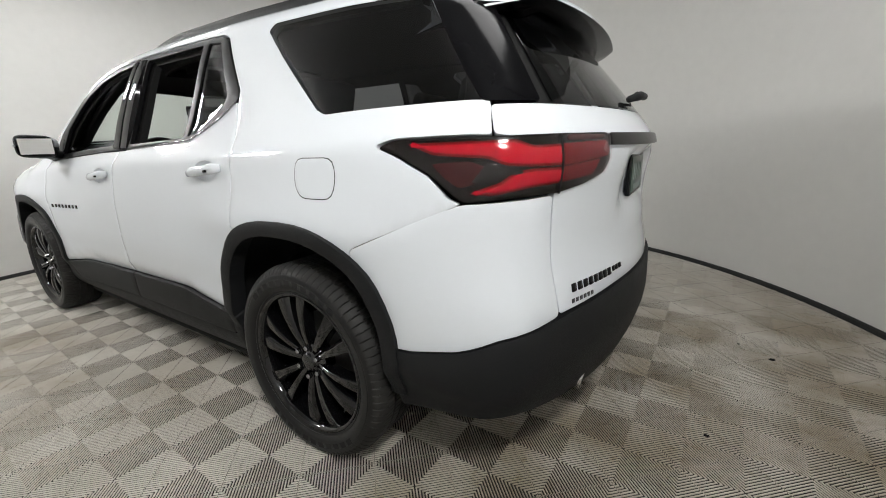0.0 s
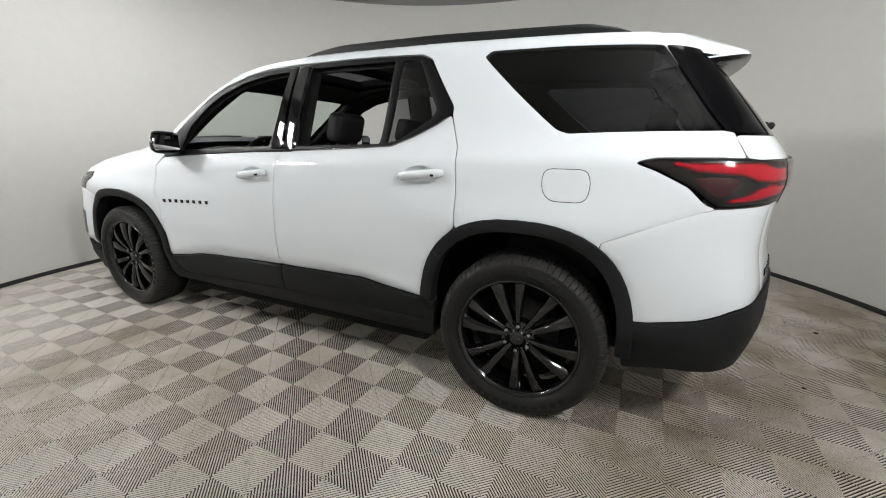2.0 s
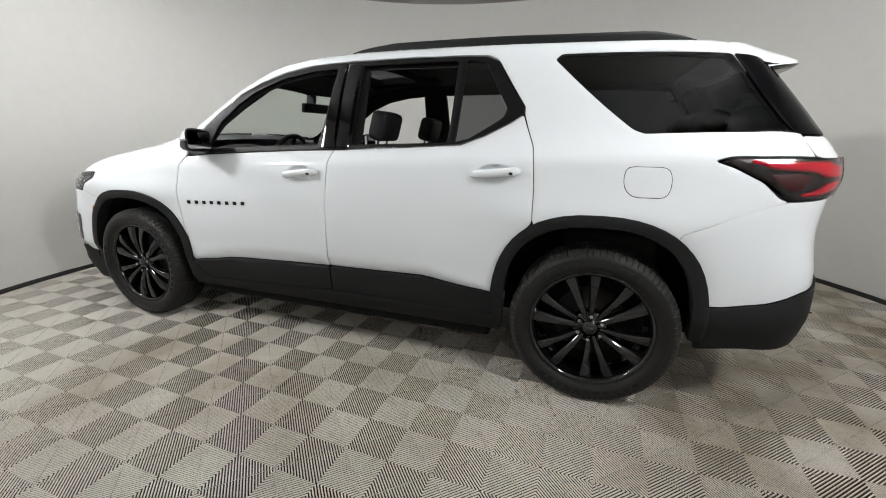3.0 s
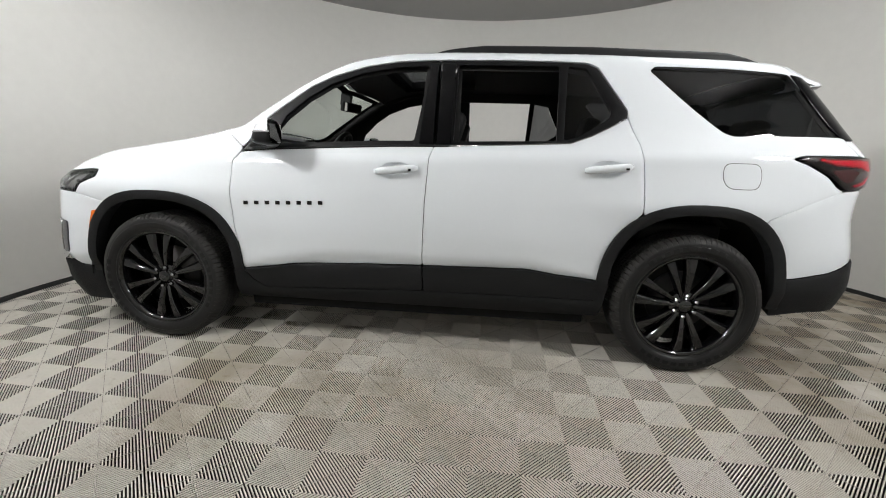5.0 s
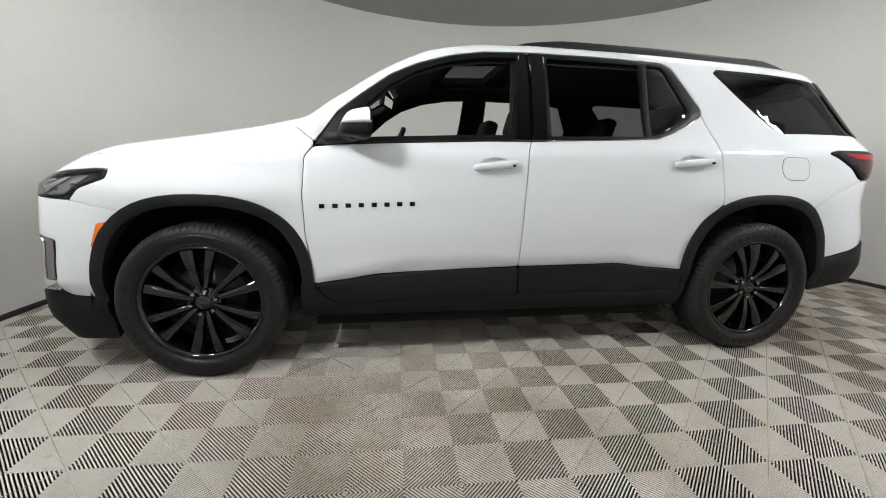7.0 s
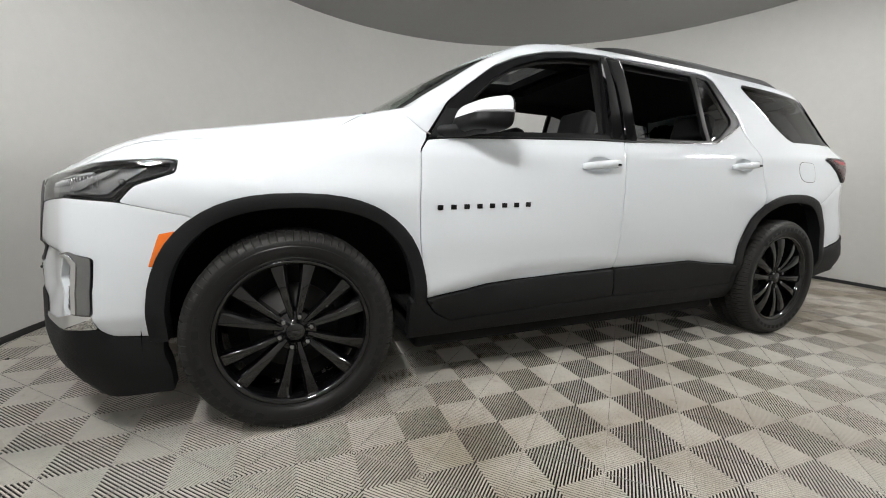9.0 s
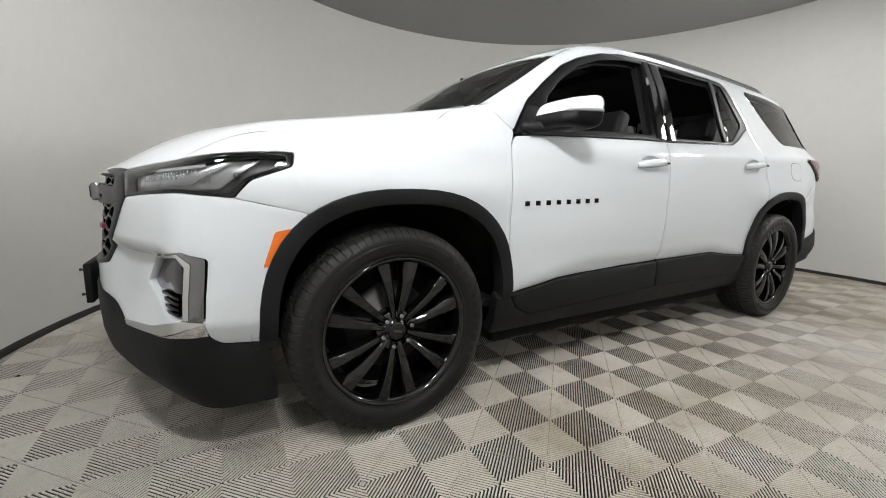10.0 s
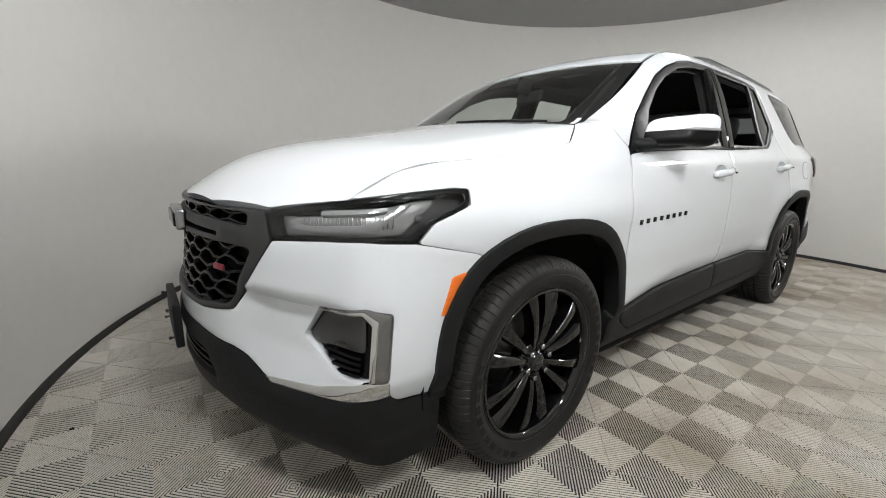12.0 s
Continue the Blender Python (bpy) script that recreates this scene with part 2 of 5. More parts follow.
SEAMS = [math.radians(a) for a in (49.5, 172.0, 290.0)]
for i in range(3):
    a0, a1 = SEAMS[i], SEAMS[(i + 1) % 3] + (2 * math.pi if i == 2 else 0)
    gap = 0.0012 / RADIUS
    wall = put(f"wall_{i + 1}", ring([(RADIUS, 0.0), (RADIUS, HEIGHT), (RADIUS + 0.06, HEIGHT), (RADIUS + 0.06, 0.0), (RADIUS, 0.0)], 64, "wall", WALL, (a0 + gap, a1 - gap)))
    wall.data.polygons.foreach_set("use_smooth", [True] * len(wall.data.polygons))
    wall.data.set_sharp_from_angle(angle=radians(40))
    tagged(wall, "curved pale grey painted booth wall with a faint panel seam", "wall", kind="structure")
tagged(put("baseboard", ring([(RADIUS - 0.022, -0.02), (RADIUS - 0.022, 0.020), (RADIUS - 0.012, 0.032), (RADIUS + 0.002, 0.034)], 160, "baseboard", RUBBER_TRIM)),
       "black rubber strip along the foot of the curved wall", "baseboard", kind="structure")
tagged(put("ceiling", ring([(0.001, HEIGHT), (RADIUS + 0.06, HEIGHT), (RADIUS + 0.06, HEIGHT + 0.08), (0.001, HEIGHT + 0.08)], 128, "ceiling", CEILING)),
       "flat round ceiling painted matt grey", "ceiling", kind="structure")
tagged(put("subfloor", ring([(RADIUS + 0.06, -0.06), (RADIUS + 0.06, -0.021), (0.001, -0.021)], 96, "subfloor", UNDER)),
       "floor slab under the open ribbed tiles, darkened to give shade in the gaps", "floor", kind="structure")


# Unseen panels, added to brighten the car and floor from above.
def added_ceiling_panel(r, deg, w, d):
    base = tagged(new("added_ceiling_light"), "flat rectangular light panel added to the ceiling out of view, switched on", "ceiling light", group="ceiling lights")
    base.matrix_basis = Matrix.Translation((ROOM[0], ROOM[1], HEIGHT)) @ pose(0, 0, 0, 0, 0, deg) @ Matrix.Translation((r, 0, 0)) @ pose(0, 0, 0, 0, 0, -deg)
    bm = bmesh.new()
    for lo, hi in (((-d, -w, 0), (-d + 0.02, w, 0)), ((d - 0.02, -w, 0), (d, w, 0)), ((-d + 0.02, -w, 0), (d - 0.02, -w + 0.02, 0)), ((-d + 0.02, w - 0.02, 0), (d - 0.02, w, 0))):
        box(bm, (lo[0], lo[1], -0.03), (hi[0], hi[1], -0.001))
    part("frame", bm, GREY_SATIN, base, smooth=False)
    part("diffuser", boxed((-d + 0.02, -w + 0.02, -0.024), (d - 0.02, w - 0.02, -0.006)), FILL_GLOW, base, smooth=False)
    return base


for x in (-1.8, 2.3):
    dx, dy = x - ROOM[0], -0.25 - ROOM[1]
    added_ceiling_panel(math.hypot(dx, dy), math.degrees(math.atan2(dy, dx)), 0.42, 0.50)


def wall_light(deg, wide=0.19):
    """A flood lamp under the ceiling's edge, tipped down towards the middle of the booth."""
    base = tagged(new("wall_light"), "flat rounded flood lamp mounted high on the curved wall", "wall light", group="wall lights")
    base.matrix_basis = Matrix.Translation((ROOM[0], ROOM[1], 2.62)) @ pose(0, 0, 0, 0, 0, deg) @ Matrix.Translation((RADIUS - 0.12, 0, 0)) @ pose(0, 0, 0, 0, -22, 0)
    bm = boxed((-0.015, -wide - 0.03, -0.19), (0.045, wide + 0.03, 0.19), 0.01)
    for lo, hi in (((-0.07, -wide - 0.03, -0.19), (-0.012, -wide - 0.002, 0.19)), ((-0.07, wide + 0.002, -0.19), (-0.012, wide + 0.03, 0.19)), ((-0.07, -wide - 0.001, -0.19), (-0.012, wide + 0.001, -0.162)), ((-0.07, -wide - 0.001, 0.162), (-0.012, wide + 0.001, 0.19))):
        box(bm, lo, hi, 0.004)
    part("housing", bm, GREY_SATIN, base, smooth=False)
    part("diffuser", boxed((-0.030, -wide, -0.16), (-0.017, wide, 0.16), 0.0055), WALL_GLOW, base)
    part("bracket", boxed((0.03, -0.02, 0.05), (0.12, 0.02, 0.09), 0.004), GREY_SATIN, base)
    return base


for deg, wide in ((200, 0.10), (224, 0.19), (325, 0.20)):
    wall_light(deg, wide)


# ---- the car's skin: one smooth solid, cut into panels ----
def curve_through(xs, ys):
    """A monotone cubic through the knots."""
    xs, ys = np.array(xs, float), np.array(ys, float)
    h, d = np.diff(xs), np.diff(ys) / np.diff(xs)
    m = np.zeros(len(xs))
    m[0], m[-1] = d[0], d[-1]
    for i in range(1, len(xs) - 1):
        if d[i - 1] * d[i] > 0:
            w1, w2 = 2 * h[i] + h[i - 1], h[i] + 2 * h[i - 1]
            m[i] = (w1 + w2) / (w1 / d[i - 1] + w2 / d[i])

    def at(x):
        x = np.clip(x, xs[0], xs[-1])
        i = np.clip(np.searchsorted(xs, x) - 1, 0, len(h) - 1)
        s = (x - xs[i]) / h[i]
        return ((1 + 2 * s) * (1 - s) ** 2 * ys[i] + s * (1 - s) ** 2 * h[i] * m[i] + s * s * (3 - 2 * s) * ys[i + 1] + s * s * (s - 1) * h[i] * m[i + 1])
    return at


HALF = curve_through([0.1, 0.28, 0.37, 0.47, 0.60, 0.75, 0.90, 1.05, 1.128, 1.142, 1.155, 1.17, 1.22, 1.40, 1.65, 1.80],
                     [0.84, 0.885, 0.928, 0.938, 0.938, 0.948, 0.947, 0.934, 0.9225, 0.9175, 0.9095, 0.900, 0.872, 0.803, 0.708, 0.62])
LID = curve_through([-2.65, -2.45, -2.30, -2.17, -2.02, -1.70, -1.40, -1.20, -1.08, -0.945, -0.815, -0.685, -0.515, -0.35, -0.18, -0.03, 0.22, 0.90, 1.25, 1.84, 2.02, 2.20, 2.60],
                    [1.04, 1.075, 1.095, 1.112, 1.135, 1.185, 1.235, 1.272, 1.300, 1.385, 1.465, 1.545, 1.632, 1.695, 1.726, 1.740, 1.747, 1.742, 1.731, 1.706, 1.688, 1.655, 1.55])
NOSE = curve_through([0.15, 0.22, 0.32, 0.42, 0.60, 0.75, 0.88, 0.955, 1.0, 1.05, 1.09, 1.15, 1.25], [-2.40, -2.46, -2.535, -2.55, -2.545, -2.53, -2.515, -2.50, -2.44, -2.365, -2.295, -2.15, -1.70])
TAIL = curve_through([0.15, 0.28, 0.40, 0.57, 0.70, 0.90, 1.05, 1.13, 1.21, 1.293, 1.574, 1.66, 1.80],
                     [2.38, 2.46, 2.54, 2.58, 2.575, 2.545, 2.555, 2.57, 2.555, 2.50, 2.27, 2.20, 2.08])


def smax(a, b, k):
    h = np.clip(0.5 + 0.5 * (a - b) / k, 0, 1)
    return b + (a - b) * h + k * h * (1 - h)


def skin(p):
    """Below zero inside the car's outer form."""
    x, a, z = p[:, 0], np.abs(p[:, 1]), p[:, 2]
    w = HALF(z - 0.034 * x * np.exp(-((z - 1.14) / 0.16) ** 4)) * (1 - (0.025 + 0.045 * np.clip((z - 0.6) / 0.3, 0, 1)) * np.clip((-1.3 - x) / 0.9, 0, 1.2) ** 2)
    w = w - 0.045 * np.clip((x - 1.6) / 0.62, 0, 1.3) ** 2 * np.clip((z - 0.5) / 0.4, 0, 1)
    w = w - 0.03 * np.clip((x - 0.9) / 1.1, 0, 1) ** 2 * np.clip((z - 1.15) / 0.5, 0, 1)
    w = w + 0.045 * np.clip((0.42 - z) / 0.2, 0, 1) * np.clip((-1.75 - x) / 0.1, 0, 1)
    crease = 0.50 + 0.105 * np.clip((x + 0.98) / 0.5, 0, 1) ** 0.7 * np.clip((1.15 - x) / 0.45, 0, 1)
    w = w - 0.40 * np.clip(crease - z, 0, 0.07) + 0.028 * np.exp(-((z - 0.925) / 0.10) ** 2) * (np.exp(-((np.abs(x) - 1.53) / 0.5) ** 4))
    bow = 0.13 * (1 - np.minimum(a / 0.68, 1.2) ** 2) * np.clip((0.1 - x) / 0.5, 0, 1)
    lid = LID(x + bow) + 0.022 * (1 - (a / 0.70) ** 2) * np.clip((-1.15 - x) / 0.2, 0, 1) + 0.028 * (1 - (a / 0.62) ** 2) * np.clip((x + 0.7) / 0.5, 0, 1)
    k = 0.05 + 0.12 * np.clip((-1.1 - x) / 0.35, 0, 1)
    f = smax(a - w, z - lid, k)
    dent = 0.040 * np.clip((0.728 - z) / 0.022, 0, 1) * np.clip((z - 0.43) / 0.14, 0, 1) * np.exp(-((a - 0.66) / 0.18) ** 4)
    f = smax(f, NOSE(z) + dent + 0.40 * a * a - x, 0.05)
    pocket = 0.05 * np.exp(-(a / 0.30) ** 6) * np.clip((z - 0.93) / 0.05, 0, 1) * np.clip((1.165 - z) / 0.03, 0, 1)
    return smax(f, x - TAIL(z) + pocket + 0.27 * a * a, 0.14)


def meet(origin, way, reach=3.5):
    """Where rays from inside leave the skin."""
    lo, hi = np.zeros(len(origin)), np.full(len(origin), reach)
    for _ in range(42):
        mid = (lo + hi) / 2
        inside = skin(origin + mid[:, None] * way) < 0
        lo, hi = np.where(inside, mid, lo), np.where(inside, hi, mid)
    return origin + lo[:, None] * way


def outward(p):
    e = 2e-3
    g = np.stack([skin(p + e * d) - skin(p - e * d) for d in np.eye(3)], 1)
    return g / np.linalg.norm(g, axis=1, keepdims=True)


def spot(kind, a, b, c=0):
    """A point of the skin: s (x, z) on the side, t (x, half-width) on top, f and r (half-width, z) on the ends; p: (x, half-width, z) near it."""
    if kind == "p":
        return np.array((a, -b, c))
    o, d = {"s": ((a, 0, b), (0, -1, 0)), "t": ((a, -b, 0.85), (0, 0, 1)), "f": ((-1.5, -a, b), (-1, 0, 0)), "r": ((1.5, -a, b), (1, 0, 0))}[kind]
    return meet(np.array([o], float), np.array([d], float))[0]


AXIS = 0.85


class Chart:
    """A way to unroll the skin: side about the long axis, front and rear about an upright axis, top from below."""

    def __init__(self, kind):
        self.kind = kind

    def flat(self, p):
        if self.kind == "side":
            return np.array([p[0], 0.9 * math.atan2(p[2] - AXIS, -p[1])])
        if self.kind == "top":
            return np.array([p[0], p[1]])
        x0, s = (-1.5, -1) if self.kind == "front" else (1.5, 1)
        return np.array([0.9 * math.atan2(-p[1], s * (p[0] - x0)), p[2]])

    def lift(self, uv):
        u, v = uv[:, 0], uv[:, 1]
        o = 0 * u
        if self.kind == "side":
            return meet(np.stack([u, o, o + AXIS], 1), np.stack([o, -np.cos(v / 0.9), np.sin(v / 0.9)], 1))
        if self.kind == "top":
            return meet(np.stack([u, v, o + 0.85], 1), np.stack([o, o, o + 1], 1))
        x0, s = (-1.5, -1) if self.kind == "front" else (1.5, 1)
        return meet(np.stack([o + x0, o, v], 1), np.stack([s * np.cos(u / 0.9), -np.sin(u / 0.9), o], 1))


CHART = {k: Chart(k) for k in ("side", "top", "front", "rear")}


def rounded(loop, r):
    """A closed loop of 2D points with its corners cut by short curves."""
    out, n = [], len(loop)
    for i in range(n):
        a, b, c = loop[i - 1], loop[i], loop[(i + 1) % n]
        la, lc = np.linalg.norm(a - b), np.linalg.norm(c - b)
        ra, rc = min(r, 0.45 * la), min(r, 0.45 * lc)
        p, q = b + (a - b) * ra / max(la, 1e-9), b + (c - b) * rc / max(lc, 1e-9)
        for s in (0, 0.33, 0.67, 1):
            out.append((1 - s) ** 2 * p + 2 * s * (1 - s) * b + s * s * q)
    return out


def resampled(loop, step):
    out, n = [], len(loop)
    for i in range(n):
        a, b = loop[i], loop[(i + 1) % n]
        k = max(1, int(np.ceil(np.linalg.norm(b - a) / step)))
        out += [a + (b - a) * j / k for j in range(k)]
    keep = [p for i, p in enumerate(out) if np.linalg.norm(p - out[i - 1]) > 6e-4]
    return np.array(keep)


def area(loop):
    x, y = loop[:, 0], loop[:, 1]
    return 0.5 * np.sum(x * np.roll(y, -1) - np.roll(x, -1) * y)


def inset(loop, d):
    """The loop, moved inwards by d."""
    e = np.roll(loop, -1, 0) - loop
    e /= np.linalg.norm(e, axis=1, keepdims=True)
    nrm = np.stack([-e[:, 1], e[:, 0]], 1) * np.sign(area(loop))
    m = nrm + np.roll(nrm, 1, 0)
    m /= np.maximum(np.linalg.norm(m, axis=1, keepdims=True), 0.3)
    return loop + d * m


def within(pts, loop):
    """Which points lie inside the loop."""
    inside = np.zeros(len(pts), bool)
    x, y = pts[:, 0], pts[:, 1]
    for (ax, ay), (bx, by) in zip(loop, np.roll(loop, -1, 0)):
        if ay != by:
            inside ^= ((ay > y) != (by > y)) & (x < (bx - ax) * (y - ay) / (by - ay) + ax)
    return inside


def flat_loop(spec, chart, sym, r, step):
    pts = [CHART[chart].flat(spot(*s)) for s in spec]
    if sym:
        axis = 1 if chart == "top" else 0
        other = [p * ((1, -1) if axis == 1 else (-1, 1)) for p in pts[::-1]]
        pts = pts + other
        pts = [p for i, p in enumerate(pts) if np.linalg.norm(p - pts[i - 1]) > 2e-3]
    return resampled(rounded(pts, r) if r else pts, step)


def sheet(name, spec, chart, mat, sym=False, holes=(), off=0.0, depth=0.018, step=0.045, r=0.012, gap=-0.0004, hem=0.0026, bulge=0.0):
    """A panel of the skin inside an outline, with hemmed edges turned inwards; off: how far it stands proud."""
    outer = flat_loop(spec, chart, sym, r, step * 0.6)
    loops = [outer] + [flat_loop(h, chart, hs, hr, step * 0.6) for h, hs, hr in holes]
    edge = [inset(l, gap * (1 if i == 0 else -1)) for i, l in enumerate(loops)]
    face = [inset(l, (gap + hem) * (1 if i == 0 else -1)) for i, l in enumerate(loops)]
    lo, hi = outer.min(0), outer.max(0)
    gx, gy = np.meshgrid(np.arange(lo[0] + step / 2, hi[0], step), np.arange(lo[1] + step / 2, hi[1], step))
    grid = np.stack([gx.ravel(), gy.ravel()], 1)
    ok = within(grid, face[0])
    for l in face[1:]:
        ok &= ~within(grid, l)
    grid = grid[ok]
    ring_all = np.concatenate(face)
    if len(grid):
        near = np.array([np.min(np.sum((ring_all - g) ** 2, 1)) for g in grid])
        grid = grid[near > (0.45 * step) ** 2]
    flat = [Vector(p) for p in np.concatenate([ring_all, grid])]
    edges, at = [], 0
    for l in face:
        edges += [(at + i, at + (i + 1) % len(l)) for i in range(len(l))]
        at += len(l)
    vs, _, fs, _, _, _ = delaunay_2d_cdt(flat, edges, [], 0, 1e-6)
    vs = np.array([tuple(v) for v in vs])
    tris = np.array([f for f in fs if len(f) == 3])
    mid = vs[tris].mean(1)
    ok = within(mid, face[0])
    for l in face[1:]:
        ok &= ~within(mid, l)
    tris = tris[ok]
    p = CHART[chart].lift(vs)
    n = outward(p)
    shift = off
    if bulge:
        far = np.sqrt(np.array([np.min(np.sum((ring_all - g) ** 2, 1)) for g in vs]))
        shift = (off + bulge * np.clip(far / 0.04, 0, 1) ** 0.5)[:, None]
    p = p + shift * n
    faces = []
    for t in tris:
        a, b, c = p[t]
        faces.append(tuple(t) if np.dot(np.cross(b - a, c - a), n[t[0]]) > 0 else tuple(t[::-1]))
    verts = list(p)
    key = {tuple(np.round(v, 5)): i for i, v in enumerate(vs)}
    for l, e in zip(face, edge):
        q = CHART[chart].lift(e)
        m = outward(q)
        one, two = q + (off - 0.35 * hem) * m, q + (off - depth) * m
        i0 = [key.get(tuple(np.round(v, 5)), int(np.argmin(np.sum((vs - v) ** 2, 1)))) for v in l]
        base, k = len(verts), len(l)
        verts += list(one) + list(two)
        turn = (area(l) > 0) if l is face[0] else (area(l) < 0)
        flip = turn == (chart in ("side", "front"))
        for j in range(k):
            j2 = (j + 1) % k
            for quad in ((i0[j], i0[j2], base + j2, base + j), (base + j, base + j2, base + k + j2, base + k + j)):
                faces.append(quad)
    me = mesh_from(name, verts, faces, mat)
    bm = bmesh.new()
    bm.from_mesh(me)
    bmesh.ops.remove_doubles(bm, verts=bm.verts, dist=1e-6)
    bmesh.ops.recalc_face_normals(bm, faces=bm.faces)
    bm.to_mesh(me)
    bm.free()
    me.polygons.foreach_set("use_smooth", [True] * len(me.polygons))
    me.set_sharp_from_angle(angle=radians(42))
    return me


def mirrored_mesh(me):
    other = me.copy()
    other.transform(Matrix.Diagonal((1, -1, 1, 1)))
    other.flip_normals()
    return other


def panel(name, parent, spec, chart, mat, label="", both=True, **kw):
    """A panel on the car, and, unless it spans the middle, its twin on the far side."""
    me = sheet(name, spec, chart, mat, **kw)
    obs = [put(name, me, parent, label)]
    if both and not kw.get("sym"):
        obs.append(put(name, mirrored_mesh(me), parent, label))
    return obs


def twin(name, me, parent, label=""):
    return [put(name, me, parent, label), put(name, mirrored_mesh(me), parent, label)]


def S(*pairs):
    return [("s", a, b) for a, b in pairs]


def P(*places):
    return [("p", *q) for q in places]


def arch(cx, a, zb, b, n=2.5, start=0.0, end=180.0, k=26, low=None):
    """A squarish wheel arch as side points, from the rear foot over the top to the front foot."""
    pts = []
    for i in range(k + 1):
        t = radians(start + (end - start) * i / k)
        c, s = math.cos(t), math.sin(t)
        pts.append(("s", cx + a * math.copysign(abs(c) ** (2 / n), c), zb + b * abs(s) ** (2 / n)))
    if low is not None:
        pts = [("s", pts[0][1], low)] + pts + [("s", pts[-1][1], low)]
    return pts


FRONT_X, REAR_X, HUB_Y = -1.5355, 1.5355, -0.93
car = tagged(new("car"), "white sport utility car, black wheels and trim, side windows lowered", "car")

# wheel arches: the opening in the panels, and the black flare round it
FA = dict(cx=-1.505, zb=0.44, n=2.5)
RA = dict(cx=1.525, zb=0.44, n=2.5)


def arch_cut(d, x_hi=None, x_lo=None, a=0.488, b=0.472):
    pts = [p for p in arch(d["cx"], a, d["zb"], b, d["n"], k=40)]
    return [p for p in pts if (x_hi is None or p[1] <= x_hi) and (x_lo is None or p[1] >= x_lo)]


for d, b in ((FA, 0.485), (RA, 0.51)):
    outer = arch(d["cx"], 0.505 if d is FA else 0.485, d["zb"], b, d["n"], low=0.40)
    inner = arch(d["cx"], 0.450 if d is FA else 0.425, d["zb"], b - 0.05, d["n"], low=0.40)
    panel("wheel_arch_flare", car, outer + inner[::-1], "side", BLACK_PLASTIC, "grained black plastic wheel arch flare", off=0.018, depth=0.07, hem=0.008, r=0.006, step=0.03, gap=0.0)

# front wing
panel("front_wing", car,
      S((-1.005, 0.49), (-1.035, 0.73), (-1.04, 0.92), (-1.027, 1.11), (-0.995, 1.155), (-0.985, 1.18))
      + [("t", -1.145, 0.760), ("t", -1.195, 0.750), ("t", -1.226, 0.772), ("t", -1.345, 0.842), ("t", -1.6, 0.835), ("t", -1.78, 0.832), ("t", -1.92, 0.815), ("t", -2.06, 0.795)]
      + P((-2.196, 0.782, 1.003), (-2.102, 0.861, 1.021), (-1.940, 0.893, 1.035), (-1.882, 0.902, 1.033), (-1.890, 0.915, 0.985), (-2.012, 0.907, 0.939), (-2.058, 0.903, 0.888)) + S((-1.862, 0.843), (-1.845, 0.834)) + arch_cut(FA, x_hi=-1.02, x_lo=-1.83)[::-1],
      "side", PAINT, step=0.026)

# doors
def cup_outline(x, z):
    return [("s", x + 0.088 * math.cos(a), z + 0.040 * math.sin(a)) for a in np.linspace(0, 2 * math.pi, 25)[:-1]]


FRONT_CUP, REAR_CUP = (-0.080, 1.081), (1.041, 1.118)
panel("front_door", car, S((-0.985, 1.152), (-0.84, 1.170), (-0.11, 1.205), (0.117, 1.210), (0.095, 1.15), (0.078, 0.9), (0.068, 0.61), (0.068, 0.546), (-0.70, 0.518),
                           (-0.82, 0.498), (-1.0, 0.478), (-1.03, 0.73), (-1.035, 0.92), (-1.022, 1.105)), "side", PAINT, step=0.024, holes=[(cup_outline(*FRONT_CUP), False, 0)])
panel("rear_door", car, S((0.122, 1.210), (0.85, 1.241), (0.96, 1.281), (1.08, 1.341), (1.143, 1.383), (1.166, 1.325), (1.203, 1.24), (1.213, 1.17), (1.225, 1.05), (1.228, 0.895), (1.13, 0.78),
                          (1.085, 0.66), (1.06, 0.515), (0.83, 0.533), (0.65, 0.556), (0.073, 0.546), (0.073, 0.61), (0.083, 0.9), (0.10, 1.15)), "side", PAINT, step=0.024, holes=[(cup_outline(*REAR_CUP), False, 0)])
panel("door_cladding", car, S((-1.0, 0.474), (-0.82, 0.494), (-0.70, 0.514), (0.066, 0.542), (0.073, 0.395), (-0.88, 0.365), (-0.955, 0.41)), "side", BLACK_PLASTIC, "grained black plastic lower door cladding", off=0.020, hem=0.008)
panel("door_cladding", car, S((0.075, 0.542), (0.65, 0.552), (0.83, 0.529), (1.06, 0.511), (1.045, 0.395), (0.082, 0.395)), "side", BLACK_PLASTIC, "grained black plastic lower door cladding", off=0.020, hem=0.008)
panel("sill", car, S((-1.07, 0.47), (-1.003, 0.468), (-0.96, 0.406), (-0.88, 0.360), (0.07, 0.390), (1.05, 0.390), (1.065, 0.50), (1.11, 0.50), (1.09, 0.29), (0, 0.29), (-1.07, 0.29)), "side", BLACK_PLASTIC,
      "grained black plastic sill", off=0.018, depth=0.05, hem=0.008)

